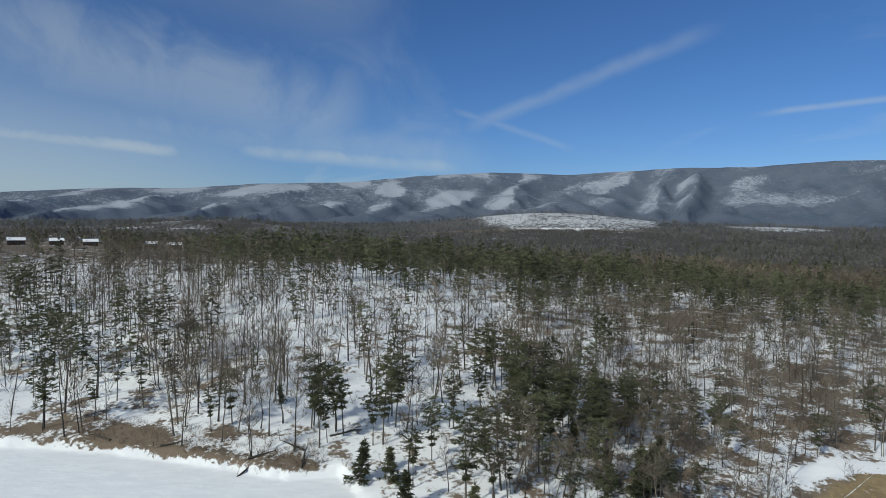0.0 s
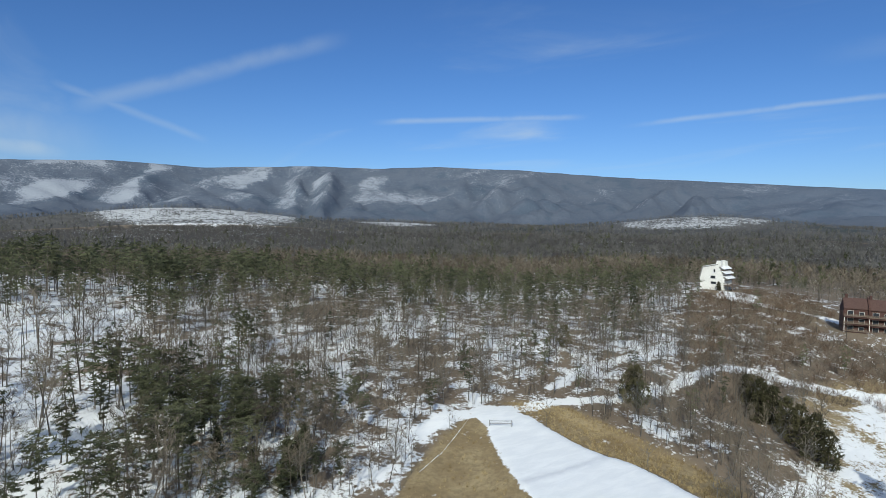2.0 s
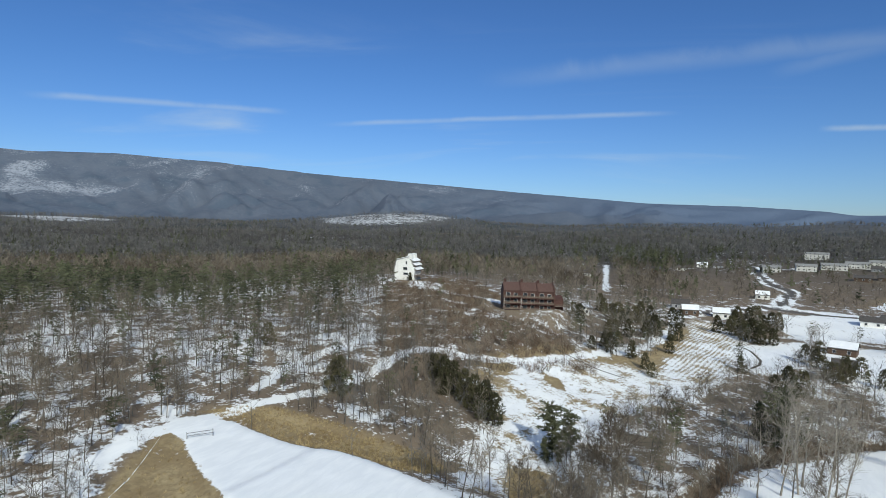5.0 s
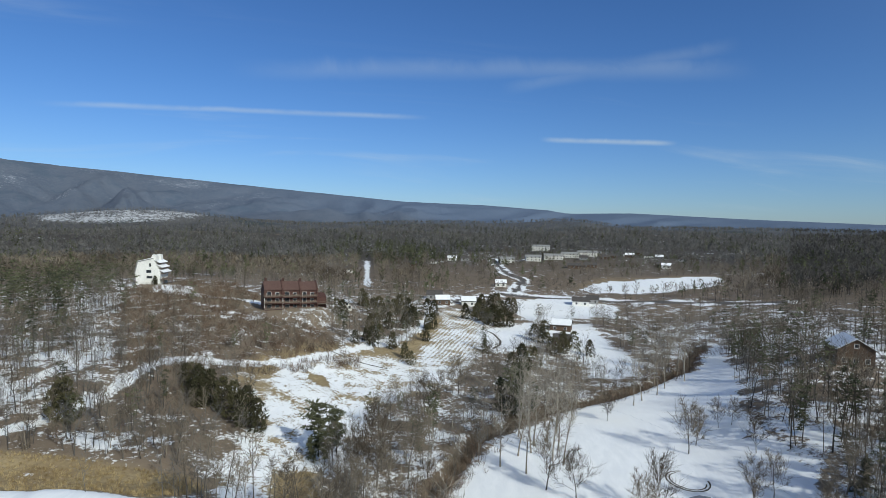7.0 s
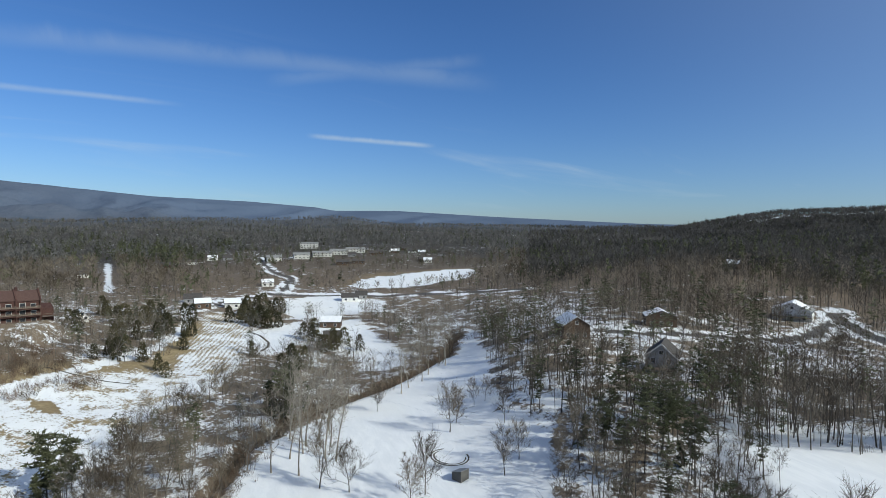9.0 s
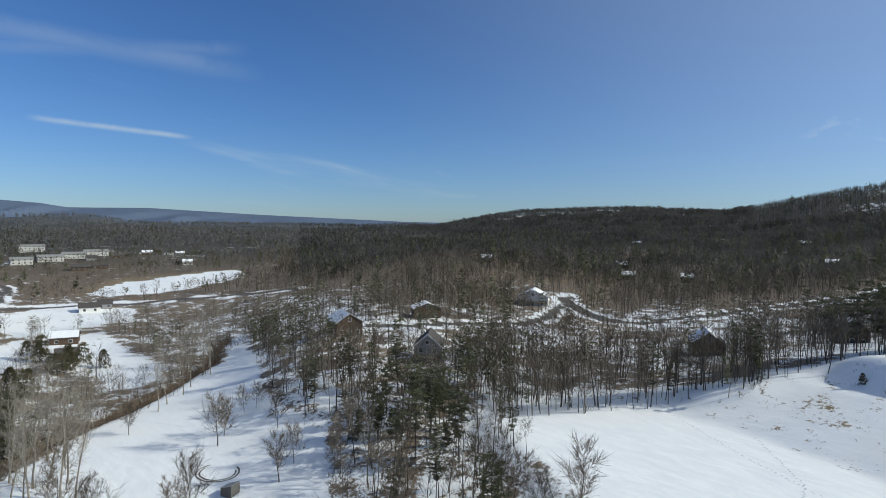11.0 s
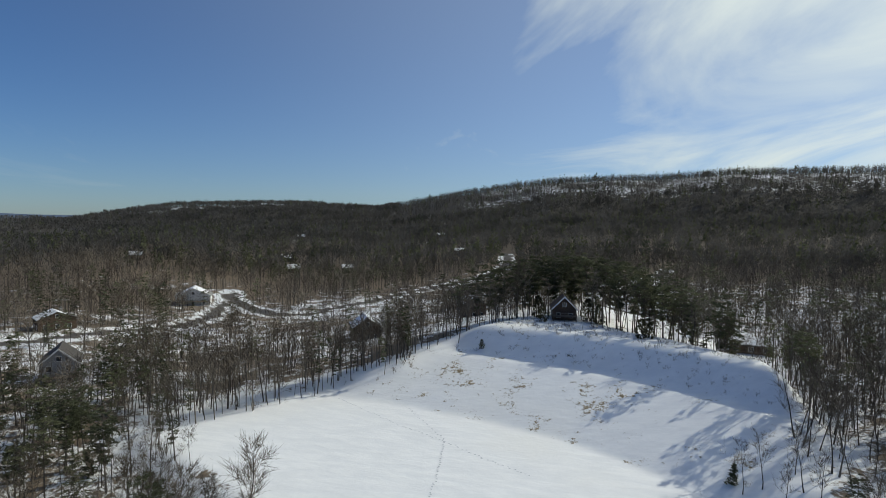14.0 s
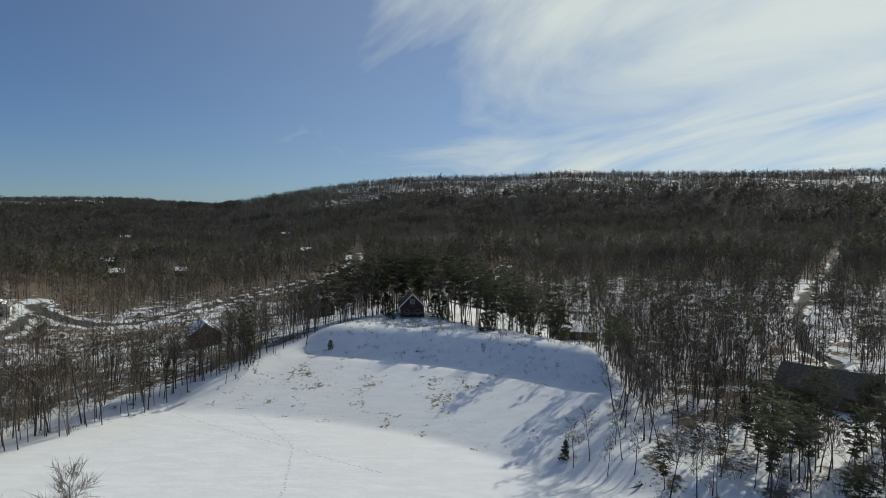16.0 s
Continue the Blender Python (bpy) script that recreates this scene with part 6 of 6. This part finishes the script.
def bar_gate(x, y, turn):
    root = new("bar_gate")
    root.matrix_world = pose(x, y, ground_at(x, y), 0, 0, turn)
    tagged(root, "grey steel bar gate across the snowy dam road", "gate")
    for px in (-2.2, 2.2):
        part("post", solid((px - 0.07, px + 0.07, -0.07, 0.07, -0.3, 1.25)), M_METAL, root)
    for pz in (0.55, 1.05):
        part("bar", solid((-2.2, 2.2, -0.04, 0.04, pz - 0.05, pz + 0.05)), M_METAL, root)
    part("brace", outline([(-2.2, 0.5), (-2.1, 0.5), (2.2, 1.05), (2.1, 1.05)], -0.03, 0.03), M_METAL, root)


def drain_box(x, y):
    root = new("drain_box")
    root.matrix_world = pose(x, y, ground_at(x, y), 0, 0, 25)
    tagged(root, "dark concrete drain box standing in the snow", "drain")
    part("chamber", outline([(-1.2, -0.5), (1.2, -0.5), (1.2, 1.3), (-1.2, 2.1)], -1.1, 1.1), M_CONCRETE, root)
    part("grate", outline([(-1.25, 2.12), (1.25, 1.32), (1.25, 1.42), (-1.25, 2.22)], -1.15, 1.15), M_METAL, root, "dark steel grate")


bar_gate(73, 85, -35)
drain_box(101, -40)


def ribbon(name, line, half, mat, label, category, lift=0.05, rough=0.3, seed=5):
    """A worn strip that lies on the ground along a line."""
    rng = np.random.RandomState(seed)
    pts = []
    for (ax, ay), (bx, by) in zip(line, line[1:]):
        n = max(2, int(math.hypot(bx - ax, by - ay) / 0.6))
        pts += [(ax + (bx - ax) * k / n, ay + (by - ay) * k / n) for k in range(n)]
    pts = np.array(pts)
    d = np.gradient(pts, axis=0)
    side = np.stack([d[:, 1], -d[:, 0]], 1) / (np.linalg.norm(d, axis=1)[:, None] + 1e-9)
    w = half * (1 + rng.uniform(-rough, rough, (len(pts), 1)))
    a, b = pts + side * w, pts - side * w
    flat = np.concatenate([a, b])
    z = height(flat[:, 0], flat[:, 1]) + lift
    n = len(pts)
    i = np.arange(n - 1)
    quads = np.stack([i, i + n, i + n + 1, i + 1], 1)
    ob = new(name, raw_mesh(name, np.column_stack([flat, z]), None, mat, quads=quads))
    return tagged(ob, label, category, kind="structure")


def arc(cx, cy, rx, ry, a0, a1, turn=0.0, n=40):
    out = []
    for k in range(n + 1):
        a = radians(a0 + (a1 - a0) * k / n)
        x, y = rx * math.cos(a), ry * math.sin(a)
        c, s = math.cos(radians(turn)), math.sin(radians(turn))
        out.append((cx + x * c - y * s, cy + x * s + y * c))
    return out


ribbon("tyre_track", arc(111, -41.5, 4.6, 3.4, -30, 250, 20), 0.16, M_MUD, "worn ring of tyre track in the meadow snow", "track")
ribbon("tyre_track", arc(111, -41.5, 3.9, 2.8, -10, 230, 20), 0.14, M_MUD, "worn ring of tyre track in the meadow snow", "track", seed=6)
ribbon("tyre_track", [(272, -4), (262, -9), (250, -12), (238, -11), (230, -8)], 0.5, M_MUD, "pair of muddy wheel ruts in the field snow", "track", seed=7)
ribbon("tyre_track", [(192, 52), (188, 44), (185, 36), (184, 27)], 0.35, M_MUD, "pair of muddy wheel ruts in the field snow", "track", seed=8)

ribbon("snow_line", [(71, 92), (63, 86.5), (56, 82), (50, 79)], 0.04, M_SNOW, "thin line of snow down the grassy dam slope", "snow", 0.06, 0.9, 9)


# darker snow colour for the shade inside footprints
M_DENT = material("footprint_shade_grey", plain((0.50, 0.52, 0.56), 0.15), 0.9)


def footprints(line, seed):
    """Footprints: one small grey disc after the other along a line, the hollows' shade given as colour."""
    rng = np.random.RandomState(seed)
    shape = Shape()
    for (ax, ay), (bx, by) in zip(line, line[1:]):
        n = int(math.hypot(bx - ax, by - ay) / 0.75)
        for k in range(n):
            x, y = ax + (bx - ax) * k / n + rng.normal() * 0.16, ay + (by - ay) * k / n + rng.normal() * 0.16
            z = ground_at(x, y) + 0.03
            a = rng.uniform(0, 6.28)
            ring = [(x + 0.2 * math.cos(a + q * 1.0472), y + 0.13 * math.sin(a + q * 1.0472), z) for q in range(6)]
            shape.put([(x, y, z + 0.01)] + ring, [(0, 1 + q, 1 + (q + 1) % 6) for q in range(6)])
    mesh = raw_mesh("footprints", *shape.arrays(), M_DENT)
    tagged(new("footprints", mesh), "line of footprints across the smooth snow", "footprints", kind="stuff")


footprints([(41, -119), (32, -108), (28, -103), (26, -93), (24, -80)], 1)
footprints([(58, -120), (39, -108), (29, -103), (21, -98), (10, -92)], 2)
footprints([(157, -36), (146, -42), (138, -46)], 3)


def fallen_log(x, y, turn, long, tilt=4):
    root = new("fallen_log")
    root.matrix_world = pose(x, y, ground_at(x, y) + 0.15, 0, -tilt, turn)
    tagged(root, "fallen grey tree trunk lying on the snowy bank", "log", "fallen trunks")
    stem, snags = Shape(), Shape()
    rng = np.random.RandomState(int(abs(x * 7 + y)))
    line = crooked(rng, (-long / 2, 0, 0), (1, 0, 0), long, 5, 0.05)
    stem.tube(line, [0.22, 0.2, 0.17, 0.13, 0.08], 6)
    for k in range(7):
        p = np.array(line[1 + k % 4])
        snags.tube([p, p + (rng.uniform(0.3, 1.2), rng.normal(), abs(rng.normal()) * 0.9)], [0.05], 3)
    for name, shape in (("trunk", stem), ("branch", snags)):
        ob = new(name, tinted_mesh(name, shape.arrays(), M_BARK, 0.3))
        ob.parent = root


for log in ((-33, 97, 60, 7, 10), (-30, 101, 30, 8), (-27, 104, 140, 7), (-24, 99, 100, 6, 8), (-18, 108, 20, 6), (-49, 105, 15, 5), (-65, 108, 160, 6), (126, -60, 130, 7), (8, -141, 110, 5), (-30, -88, 30, 6), (60, 118, 40, 6), (20, 96, 70, 6)):
    fallen_log(*log)
